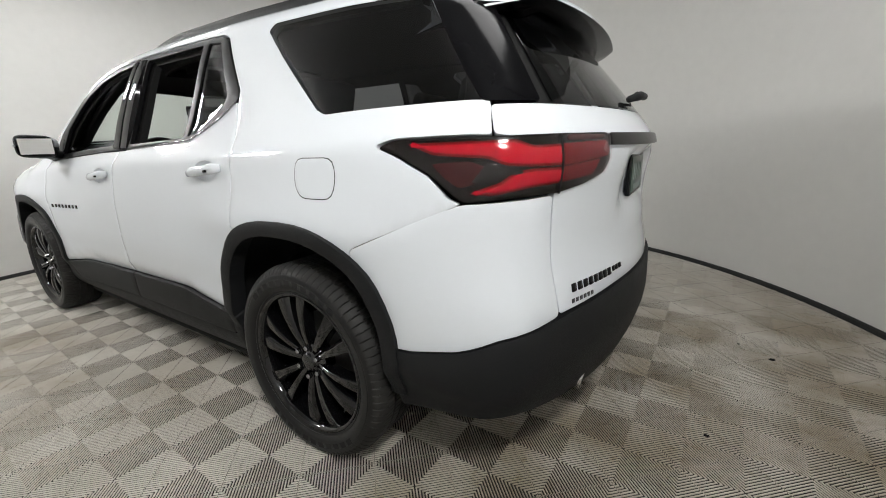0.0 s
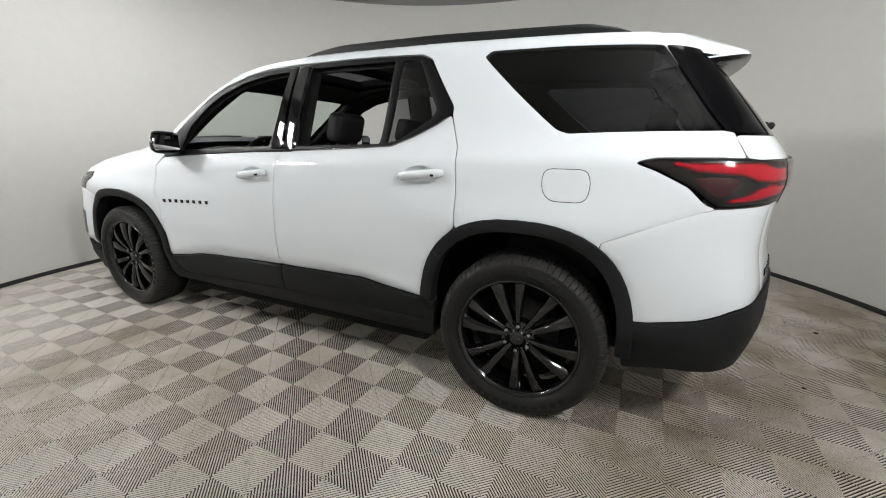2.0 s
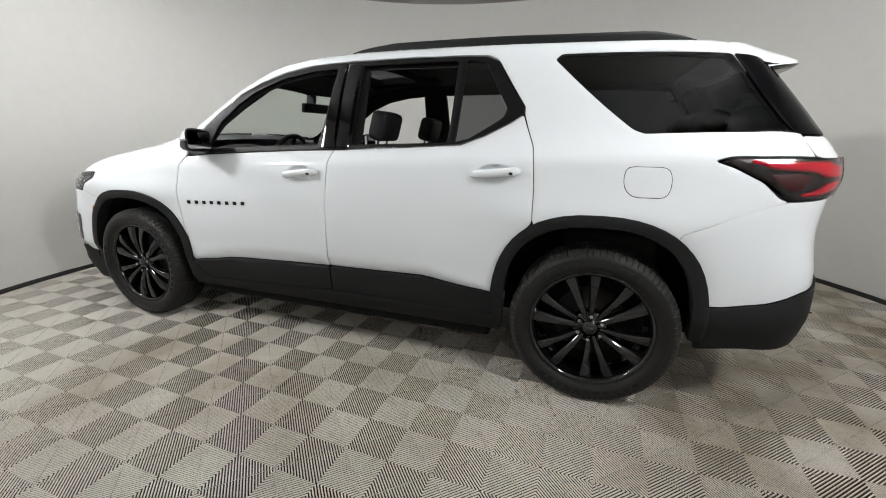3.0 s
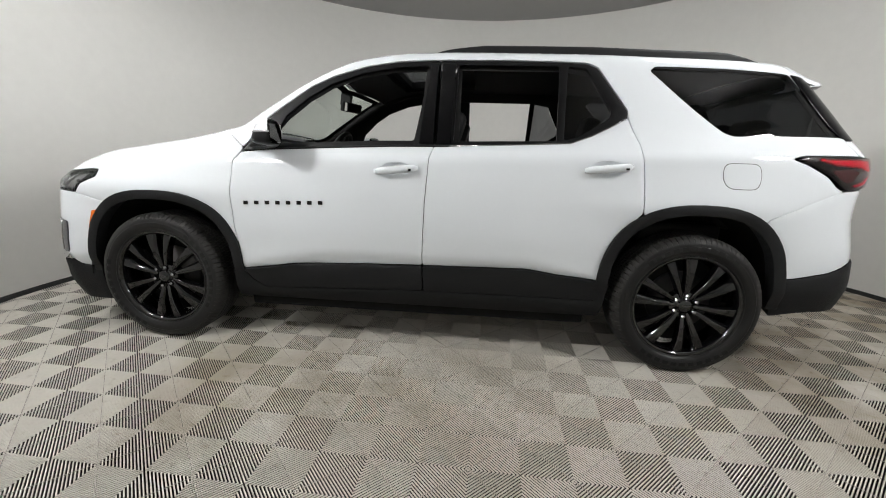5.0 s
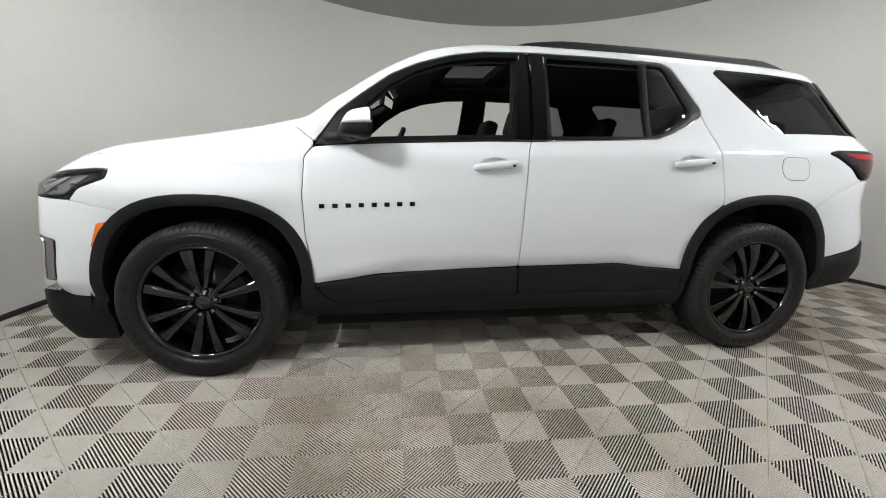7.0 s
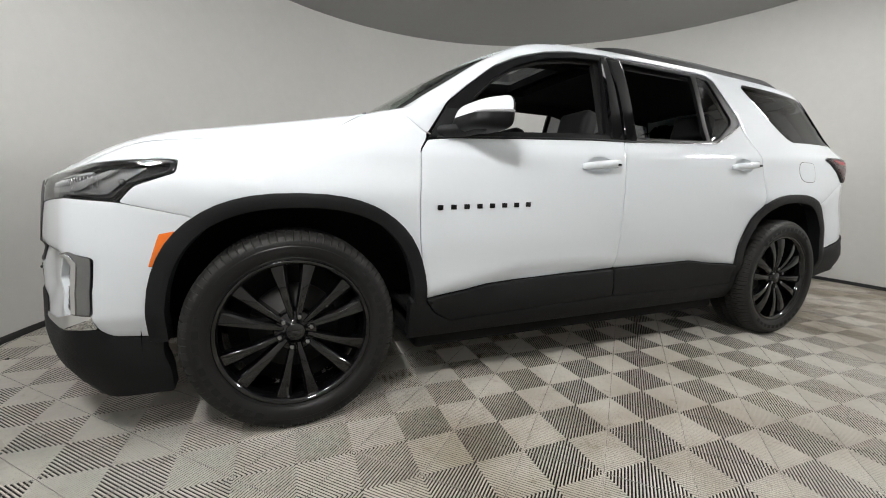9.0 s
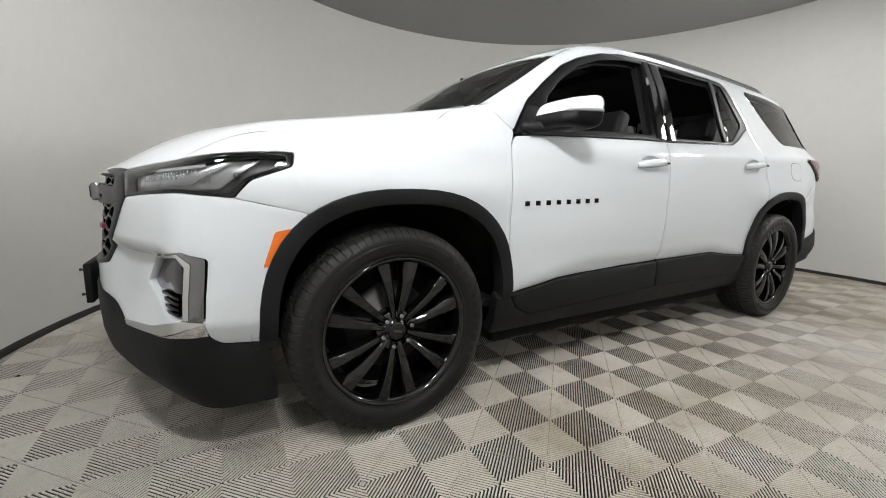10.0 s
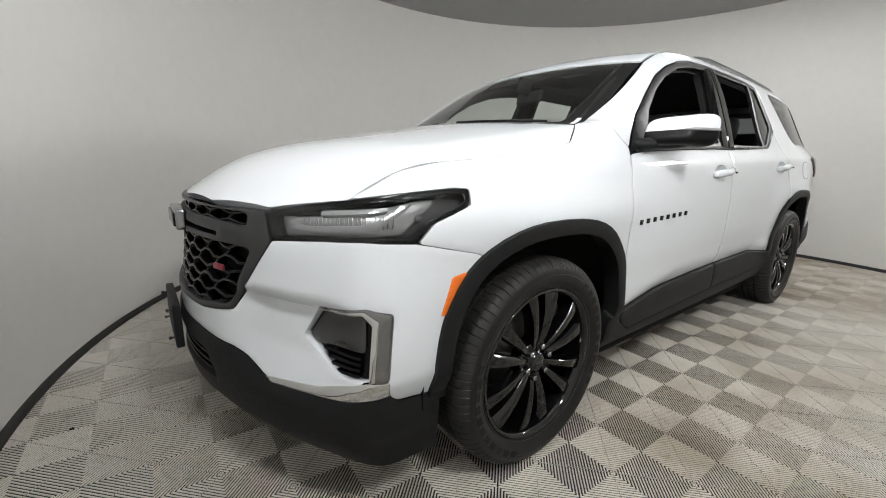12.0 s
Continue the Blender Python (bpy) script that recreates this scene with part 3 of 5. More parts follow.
# side window frames and the white body side with its pillars
panel("window_frame", car, S((-0.982, 1.162), (-0.87, 1.325), (-0.76, 1.415), (-0.61, 1.525), (-0.47, 1.590), (-0.29, 1.645), (-0.11, 1.675), (0.125, 1.686), (0.120, 1.215), (-0.11, 1.21), (-0.84, 1.174)),
      "side", SATIN_BLACK, "satin black front door window frame", off=0.001, step=0.035, gap=0.0015,
      holes=[(S((-0.82, 1.205), (-0.74, 1.36), (-0.62, 1.465), (-0.49, 1.543), (-0.31, 1.608), (-0.11, 1.643), (0.068, 1.653), (0.005, 1.240), (-0.2, 1.235)), False, 0.012)])


def plate_mesh(edges):
    """A crowned glossy plate on the centre pillar, standing a little more upright than the door skin."""
    verts, faces = [], []
    zs = np.linspace(1.222, 1.668, 28)
    proud = curve_through((1.20, 1.25, 1.31, 1.38, 1.46, 1.60, 1.70), (0.0025, 0.0095, 0.0150, 0.0178, 0.0180, 0.0090, 0.0015))
    for z in zs:
        f = (z - 1.222) / 0.446
        lo, hi = edges[0] + (edges[1] - edges[0]) * f, edges[2] + (edges[3] - edges[2]) * f
        for j in range(13):
            g = j / 12
            p = spot("s", lo + (hi - lo) * g, z)
            crown = 0.016 * (hi - lo) * (1 - (2 * g - 1) ** 2)
            lift = float(proud(z)) + crown if 0 < j < 12 else 0.0
            verts.append((p[0], p[1] - lift, p[2] + 0.3 * lift))
    for i in range(27):
        for j in range(12):
            q = i * 13 + j
            faces.append((q, q + 1, q + 14, q + 13))
    me = mesh_from("pillar_plate", verts, faces, POLISHED_BLACK)
    me.set_sharp_from_angle(angle=radians(40))
    return me


twin("pillar_plate", plate_mesh((0.030, 0.078, 0.1205, 0.1235)), car, "polished black plate on the centre pillar")
twin("pillar_plate", plate_mesh((0.1275, 0.1325, 0.213, 0.224)), car, "polished black plate on the centre pillar")
REAR_LIGHT = S((0.832, 1.655), (0.93, 1.645), (1.06, 1.412), (1.045, 1.375), (0.885, 1.275), (0.815, 1.258))
panel("window_frame", car, S((0.130, 1.686), (0.52, 1.687), (0.83, 1.679), (0.935, 1.672), (0.988, 1.648), (1.145, 1.42), (1.147, 1.39), (1.08, 1.347), (0.96, 1.287), (0.85, 1.246), (0.125, 1.215)),
      "side", SATIN_BLACK, "satin black rear door window frame", off=0.001, step=0.035, gap=0.0015,
      holes=[(S((0.235, 1.660), (0.785, 1.655), (0.775, 1.255), (0.225, 1.240)), False, 0.012), (REAR_LIGHT, False, 0.012)])
for ob in panel("rear_door_quarter_pane", car, REAR_LIGHT, "side", SIDE_TINT, "tinted fixed pane in the rear door", off=-0.004, depth=0.004, gap=0.0, hem=0.001):
    ob.visible_shadow = False
QUARTER = S((1.262, 1.638), (1.292, 1.664), (1.75, 1.650), (1.990, 1.632), (2.236, 1.303), (1.675, 1.297), (1.628, 1.314))
DLO_TOP = S((1.2325, 0.902), (1.2295, 1.052), (1.2175, 1.172), (1.2075, 1.242), (1.1705, 1.3285), (1.1495, 1.3895), (1.1495, 1.424), (0.993, 1.655), (0.937, 1.680), (0.83, 1.686), (0.52, 1.694), (0.13, 1.693),
            (-0.11, 1.682), (-0.29, 1.652), (-0.47, 1.597), (-0.61, 1.532), (-0.76, 1.422), (-0.875, 1.330))
SIDE_EDGE = [("s", -0.982, 1.183), ("t", -1.147, 0.758), ("t", -0.9, 0.728), ("t", -0.56, 0.668), ("t", -0.3, 0.628), ("t", 0, 0.612), ("t", 1.0, 0.600), ("t", 1.985, 0.590)]
FLAP = S((1.608, 1.160), (1.777, 1.160), (1.793, 1.10), (1.778, 1.035), (1.640, 1.035), (1.605, 1.08))
BODY_SIDE = (SIDE_EDGE + S((2.02, 1.655), (2.248, 1.298), (2.285, 1.212), (2.0, 1.212), (1.945, 1.197), (1.945, 1.186), (2.01, 1.163), (2.12, 1.107), (2.18, 1.048), (2.215, 1.036), (1.852, 0.886), (1.843, 0.846))
      + arch_cut(RA, x_hi=1.838, x_lo=1.25, a=0.455, b=0.485) + DLO_TOP)
panel("body_side", car, BODY_SIDE, "side", PAINT, step=0.026, holes=[(QUARTER, False, 0.012)])
panel("quarter_window_pane", car, QUARTER, "side", DARK_GLASS, "dark tinted rear quarter window", off=-0.001, depth=0.004, gap=0.001, hem=0.002)
panel("fuel_flap", car, FLAP, "side", PAINT, "white fuel filler flap", both=False, r=0.035, gap=0.0, off=0.0012, depth=0.002, hem=0.0006, step=0.014)
panel("fuel_flap_joint", car, S((1.6065, 1.1615), (1.7785, 1.1615), (1.7945, 1.10), (1.7795, 1.0335), (1.6385, 1.0335), (1.6035, 1.08)), "side", MATT_BLACK, "dark joint round the filler flap", both=False, r=0.035, gap=-0.0012, off=0.0005, depth=0.002, hem=0.0005, step=0.014)

# bonnet, windscreen, roof
panel("bonnet", car, [("t", -2.492, 0.001), ("t", -2.455, 0.3), ("t", -2.35, 0.59), ("t", -2.20, 0.776), ("t", -2.06, 0.792), ("t", -1.92, 0.812), ("t", -1.78, 0.829), ("t", -1.6, 0.832), ("t", -1.345, 0.839), ("t", -1.22, 0.765), ("t", -1.235, 0.5), ("t", -1.29, 0.001)],
      "top", PAINT, sym=True, depth=0.03)
# Black strip laid under the shut line so that the gap looks shaded.
panel("bonnet_gap_shade", car, [("t", -2.20, 0.755), ("t", -1.92, 0.792), ("t", -1.6, 0.812), ("t", -1.36, 0.818), ("t", -1.36, 0.858), ("t", -1.6, 0.852), ("t", -1.92, 0.834), ("t", -2.20, 0.800)], "top", MATT_BLACK, "dark strip under the bonnet gap, standing for its shade", off=-0.012, depth=0.004, gap=0.0)
WINDSCREEN = [("t", -1.325, 0.001), ("t", -1.27, 0.5), ("t", -1.165, 0.738), ("t", -0.9, 0.712), ("t", -0.555, 0.650), ("t", -0.60, 0.4), ("t", -0.645, 0.001)]
GLASS_EDGE = [("t", -1.325, 0.001), ("t", -1.265, 0.5), ("t", -1.17, 0.640), ("t", -0.9, 0.625), ("t", -0.575, 0.580), ("t", -0.60, 0.4), ("t", -0.645, 0.001)]
for ob in panel("windscreen", car, GLASS_EDGE, "top", CLEAR_GLASS, "curved clear windscreen", sym=True, off=-0.003, depth=0.004, hem=0.001, gap=0.001):
    ob.visible_shadow = False
INNER_SCREEN = [("t", -1.30, 0.001), ("t", -1.245, 0.48), ("t", -1.14, 0.615), ("t", -0.9, 0.600), ("t", -0.61, 0.560), ("t", -0.64, 0.4), ("t", -0.69, 0.001)]
panel("windscreen_border", car, WINDSCREEN, "top", MATT_BLACK, "black fritted border of the windscreen", sym=True, off=-0.009, depth=0.004, hem=0.001, gap=0.001, holes=[(INNER_SCREEN, True, 0.02)])
SUNROOF_IN = [("t", -0.225, 0.001), ("t", -0.215, 0.31), ("t", 0.13, 0.31), ("t", 0.14, 0.001)]
SUNROOF = [("t", -0.30, 0.001), ("t", -0.28, 0.40), ("t", 0.30, 0.40), ("t", 0.31, 0.001)]
ROOF = [("t", -0.635, 0.001), ("t", -0.59, 0.4), ("t", -0.55, 0.645), ("t", -0.3, 0.622), ("t", 0, 0.606), ("t", 1.0, 0.594), ("t", 1.98, 0.584), ("t", 2.0, 0.3), ("t", 2.01, 0.001)]
panel("roof", car, ROOF, "top", PAINT, sym=True, depth=0.010, holes=[(SUNROOF, True, 0.03)])
for ob in panel("sunroof", car, SUNROOF, "top", DARK_GLASS, "tinted glass sunroof", sym=True, off=-0.002, depth=0.006, gap=0.004):
    ob.visible_shadow = True
panel("sunroof_frame", car, SUNROOF, "top", CABIN, "black sunroof frame", sym=True, off=-0.012, depth=0.05, gap=-0.004, holes=[(SUNROOF_IN, True, 0.03)])
panel("sunroof", car, [("t", 0.42, 0.001), ("t", 0.42, 0.42), ("t", 1.25, 0.42), ("t", 1.25, 0.001)], "top", GLOSS_BLACK, "black glass rear sunroof", sym=True, off=0.004, depth=0.006, r=0.03)

# tail: pillar trim, back window, tailgate, bumpers
panel("pillar_trim", car, S((1.994, 1.630), (2.229, 1.300)) + [("r", 0.700, 1.296), ("r", 0.582, 1.575), ("r", 0.572, 1.612)], "rear", PILLAR_BLACK, "gloss black rear pillar trim", off=0.0035, step=0.03)
REAR_GLASS = [("r", 0.001, 1.296), ("r", 0.660, 1.298), ("r", 0.545, 1.575), ("r", 0.525, 1.622), ("r", 0.001, 1.632)]
panel("back_window", car, REAR_GLASS, "rear", DARK_GLASS, "dark tinted back window", sym=True, off=-0.003, depth=0.004)
panel("back_window_border", car, [("r", 0.725, 1.292), ("r", 0.625, 1.575), ("r", 0.59, 1.640), ("r", 0.50, 1.640), ("r", 0.49, 1.59), ("r", 0.60, 1.292)], "rear", MATT_BLACK, "black border of the back window", off=-0.012, depth=0.004)
panel("tailgate", car, [("r", 0.001, 1.288), ("r", 0.60, 1.289)] + S((2.2525, 1.290), (2.289, 1.215)) + [("r", 0.735, 1.19), ("r", 0.728, 1.05), ("r", 0.718, 0.85), ("r", 0.713, 0.70), ("r", 0.4, 0.715), ("r", 0.001, 0.72)],
      "rear", PAINT, "white tailgate with a stepped lower half", sym=True)
panel("rear_bumper", car, S((1.848, 0.842), (1.855, 0.8838), (2.215, 1.0338)) + [("r", 0.734, 1.048), ("r", 0.731, 1.0), ("r", 0.722, 0.85), ("r", 0.717, 0.695)] + S((2.322, 0.664), (2.20, 0.614), (2.05, 0.580), (1.985, 0.575)) + arch_cut(RA, x_hi=1.99, x_lo=1.85, a=0.455, b=0.485),
      "rear", PAINT, "white upper corner of the rear bumper")
panel("rear_bumper_cladding", car, [("r", 0.001, 0.712), ("r", 0.4, 0.707), ("r", 0.716, 0.688)] + S((2.322, 0.658), (2.20, 0.608), (2.05, 0.574), (1.98, 0.569), (1.97, 0.47), (1.98, 0.355)) + P((2.199, 0.930, 0.395), (2.377, 0.828, 0.405), (2.45, 0.62, 0.37)) + [("r", 0.4, 0.365), ("r", 0.001, 0.37)],
      "rear", BLACK_PLASTIC, "grained black plastic lower rear bumper", sym=True, off=0.010, depth=0.06, hem=0.01)

# nose: white fascia and black lower bumper
FOG = P((-2.318, 0.704, 0.612), (-2.284, 0.748, 0.704), (-2.205, 0.889, 0.728), (-2.136, 0.912, 0.708), (-2.154, 0.917, 0.514), (-2.217, 0.897, 0.520), (-2.265, 0.825, 0.530), (-2.298, 0.742, 0.580))
GRILLE = [("f", 0.001, 0.598), ("f", 0.30, 0.612), ("f", 0.466, 0.642), ("f", 0.622, 0.874)]
panel("front_bumper", car, GRILLE + P((-2.357, 0.630, 0.878), (-2.280, 0.762, 0.891), (-2.203, 0.865, 0.898), (-2.060, 0.903, 0.886)) + S((-1.863, 0.841), (-1.850, 0.832)) + arch_cut(FA, x_hi=-1.845)
      + S((-1.975, 0.420), (-2.030, 0.426)) + P((-2.130, 0.916, 0.434), (-2.154, 0.916, 0.462), (-2.154, 0.916, 0.512), (-2.215, 0.898, 0.520), (-2.307, 0.777, 0.480), (-2.403, 0.605, 0.466), (-2.442, 0.515, 0.512), (-2.462, 0.462, 0.527), (-2.52, 0.25, 0.540), (-2.546, 0.001, 0.540)),
      "front", PAINT, "white front bumper fascia", sym=True, holes=[(FOG, False, 0.012), ([("p", x, -a, z) for _, x, a, z in FOG], False, 0.012)], depth=0.03, step=0.018)
panel("front_bumper_cladding", car, P((-2.546, 0.001, 0.536), (-2.52, 0.25, 0.536), (-2.462, 0.462, 0.523), (-2.442, 0.515, 0.508), (-2.403, 0.605, 0.462), (-2.393, 0.625, 0.452), (-2.283, 0.815, 0.457), (-2.215, 0.899, 0.469), (-2.158, 0.917, 0.464), (-2.130, 0.916, 0.429))
      + S((-2.030, 0.421), (-1.972, 0.415), (-1.955, 0.20)) + [("f", 0.76, 0.205), ("f", 0.5, 0.225), ("f", 0.001, 0.25)],
      "front", BLACK_PLASTIC, "grained black plastic lower front bumper", sym=True, off=0.006, depth=0.06, hem=0.01,
      holes=[([("f", 0.001, 0.47), ("f", 0.30, 0.465), ("f", 0.36, 0.40), ("f", 0.36, 0.375), ("f", 0.001, 0.365)], True, 0.01)])


# ---- wheels ----
def tyre_mesh():
    """A road tyre with a rounded shoulder, grooves round the tread and notches across it."""
    r = 0.394
    half = [(0.284, -0.102), (0.289, -0.113), (0.294, -0.116), (0.297, -0.115), (0.308, -0.1245), (0.322, -0.1290), (0.340, -0.1300), (0.343, -0.1285), (0.346, -0.1290), (0.362, -0.1245), (0.377, -0.115), (0.387, -0.101), (0.392, -0.086)]
    tread = []
    for k in range(4):
        y0 = -0.078 + 0.040 * k
        tread += [(r, y0), (r, y0 + 0.032), (r - 0.007, y0 + 0.034), (r - 0.007, y0 + 0.038)]
    tread = tread[:-2]
    prof = half + tread + [(a, -b) for a, b in half[::-1]]
    n = 840
    verts, faces = lathe(prof, n)
    k, edge = len(prof), len(half)
    out = []
    for i, v in enumerate(verts):
        seg, j = divmod(i, k)
        rr, y = math.hypot(v[0], v[2]), v[1]
        rib = (j - edge) // 4 if edge <= j < k - edge else (-1 if j < edge else 4)
        drop = 0.0
        if rr > 0.358 and (seg + 4 * rib) % (10 if rib in (-1, 4) else 12) == 0:
            drop = 0.0060 if rr > 0.384 else 0.0038
        elif rr > 0.384 and 0 <= rib < 4 and (seg + 4 * rib + 6) % 12 == 0:
            drop = 0.0025
        f = 1 - drop / rr
        out.append((v[0] * f, y, v[2] * f))
    me = mesh_from("tyre", out, faces, RUBBER)
    me.materials.append(TREAD)
    for p in me.polygons:
        if math.hypot(p.center.x, p.center.z) > 0.362:
            p.material_index = 1
    me.set_sharp_from_angle(angle=radians(26))
    return me


def rim_mesh():
    prof = [(0.275, -0.104), (0.277, -0.112), (0.273, -0.115), (0.266, -0.113), (0.260, -0.104), (0.256, -0.096), (0.250, -0.06), (0.245, 0.09), (0.268, 0.105), (0.275, 0.104)]
    me = mesh_from("rim", *lathe(prof, 96), WHEEL_BLACK)
    me.transform(Matrix.Diagonal((1.04, 1, 1.04, 1)))
    return me


def spoke_mesh(deg, lean):
    """One flat blade, widening from the hub to the rim, with a thin bevel on one side and a broad chamfer on the other."""
    verts, faces = [], []
    steps = 10
    for i in range(steps):
        f = i / (steps - 1)
        r = 0.046 + 0.216 * f
        w = 0.0105 + 0.0135 * f + 0.0055 * max(0, f - 0.6) / 0.4
        face = -0.086 - 0.019 * math.sin(math.pi * min(1, f * 0.85)) - 0.004 * f
        cut = 0.006 + 0.008 * f
        sec = [(-w, face + 0.052), (-w, face + 0.0045), (-w + 0.0035, face), (w - cut, face + 0.0015), (w, face + 0.006 + 0.013 * f), (w, face + 0.052)]
        for x, y in sec:
            verts.append((lean * x, y, r))
    k = 6
    for i in range(steps - 1):
        for j in range(k - 1):
            a = i * k + j
            faces.append((a, a + k, a + k + 1, a + 1))
    faces += [tuple(range(k)), tuple(range((steps - 1) * k, steps * k))[::-1]]
    me = mesh_from("spoke", verts, faces, WHEEL_BLACK)
    bm = bmesh.new()
    bm.from_mesh(me)
    bmesh.ops.recalc_face_normals(bm, faces=bm.faces)
    sharp = [e for e in bm.edges if e.is_manifold and e.calc_face_angle(0) > 0.25 and abs((e.verts[0].co - e.verts[1].co).z) > 0.01]
    bmesh.ops.bevel(bm, geom=sharp, offset=0.0014, segments=2, affect="EDGES", profile=0.6)
    bm.to_mesh(me)
    bm.free()
    me.polygons.foreach_set("use_smooth", [True] * len(me.polygons))
    me.transform(Matrix.Rotation(radians(deg), 4, "Y") @ Matrix.Diagonal((1.04, 1, 1.04, 1)))
    me.set_sharp_from_angle(angle=radians(35))
    return me


TYRE, RIM = tyre_mesh(), rim_mesh()
SPOKES = [spoke_mesh(30 * k + (3.6 if k % 2 else -3.6), 1 if k % 2 else -1) for k in range(12)]
DISC = mesh_from("brake_disc", *lathe([(0.05, -0.020), (0.085, -0.020), (0.09, -0.005), (0.172, -0.005), (0.172, 0.018), (0.05, 0.018)], 64), STEEL)
HUB = mesh_from("hub_cap", *lathe([(0.0005, -0.098), (0.030, -0.098), (0.036, -0.094), (0.038, -0.084), (0.074, -0.083), (0.082, -0.076), (0.084, -0.03), (0.03, -0.03)], 48), WHEEL_BLACK)
NUT = mesh_from("wheel_nut", *lathe([(0.0005, -0.1035), (0.0075, -0.103), (0.0105, -0.100), (0.0125, -0.092), (0.0130, -0.074)], 6), DARK_CHROME, smooth=False)
WELL_IN = mesh_from("wheel_barrel", *lathe([(0.246, 0.02), (0.10, 0.03), (0.02, 0.03)], 48), MATT_BLACK)


def word_bars(count, radius, deg0, width, height, gap):
    """Raised blocks, in place of a word, bent round the sidewall."""
    bm = bmesh.new()
    for i in range(count):
        a = radians(deg0 + i * gap)
        box(bm, (-width / 2, -0.0015, radius - height / 2), (width / 2, 0.0015, radius + height / 2), m=Matrix.Rotation(a, 4, "Y") @ Matrix.Translation((0, -0.1290, 0)) @ Matrix.Rotation(radians(0), 4, "X"))
    me = bpy.data.meshes.new("raised_lettering")
    bm.to_mesh(me)
    bm.free()
    me.materials.append(RUBBER_MARK)
    return me


LETTERS = word_bars(11, 0.332, 0, 0.030, 0.021, 8.0)


def wheel(x, side, spin, words):
    base = put("wheel", None, car, "gloss black twelve-spoke alloy wheel with a worn road tyre")
    y = -HUB_Y - 0.006 if side > 0 else HUB_Y + 0.006
    base.matrix_basis = Matrix.Translation((x, y, 0.390)) @ Matrix.Rotation(math.pi if side > 0 else 0, 4, "Z") @ Matrix.Translation((0, 0.092, 0)) @ Matrix.Rotation(radians(spin), 4, "Y")
    put("tyre", TYRE, base, "black road tyre with worn tread")
    put("rim", RIM, base)
    for s in SPOKES:
        put("spoke", s, base)
    put("hub_cap", HUB, base)
    put("brake_disc", DISC, base, "dark brake disc")
    put("wheel_barrel", WELL_IN, base)
    for k in range(6):
        a = radians(30 + 60 * k)
        put("wheel_nut", NUT, base, at=Matrix.Translation((0.0605 * math.cos(a), 0, 0.0605 * math.sin(a))))
    for deg in words:
        put("raised_lettering", LETTERS, base, "worn raised lettering", at=Matrix.Rotation(radians(deg - spin), 4, "Y"))
    bm = bmesh.new()
    box(bm, (-0.016, -0.1005, -0.004), (0.016, -0.097, 0.004), 0.0015)
    part("cap_emblem", bm, STEEL, base)


wheel(FRONT_X, -1, 15, (38, 205))
wheel(REAR_X, -1, 3, (-43, 137))
wheel(FRONT_X, 1, 15, (38, 205))
wheel(REAR_X, 1, 3, (-43, 137))

# wheel wells and floor pan
for x, r in ((FRONT_X, 0.530), (REAR_X, 0.540)):
    v, f = lathe([(r, -0.905), (r, -0.52), (0.02, -0.50)], 40, arc=(radians(-3), radians(183)))
    me = mesh_from("wheel_well", [(a + x + (0.03 if x < 0 else -0.01), b, c * 0.97 + 0.40) for a, b, c in v], f, MATT_BLACK)
    twin("wheel_well", me, car, "matt black wheel well liner")
bm = bmesh.new()
box(bm, (-1.02, -0.84, 0.215), (1.02, 0.84, 0.30), 0.02)
box(bm, (-2.30, -0.50, 0.27), (-1.08, 0.50, 0.33), 0.02)
box(bm, (1.08, -0.50, 0.30), (2.30, 0.50, 0.36), 0.02)
part("floor_pan", bm, MATT_BLACK, car, "matt black underside")
v, f = lathe([(0.026, 0.0), (0.036, 0.0), (0.037, 0.01), (0.036, 0.14), (0.030, 0.14), (0.029, 0.012)], 24, "z")
me = mesh_from("exhaust_tip", v, f, CHROME)
me.transform(Matrix.Translation((2.475, -0.515, 0.390)) @ Matrix.Rotation(radians(-78), 4, "Y") @ Matrix.Rotation(radians(0), 4, "X"))
twin("exhaust_tip", me, car, "short chrome exhaust tip")

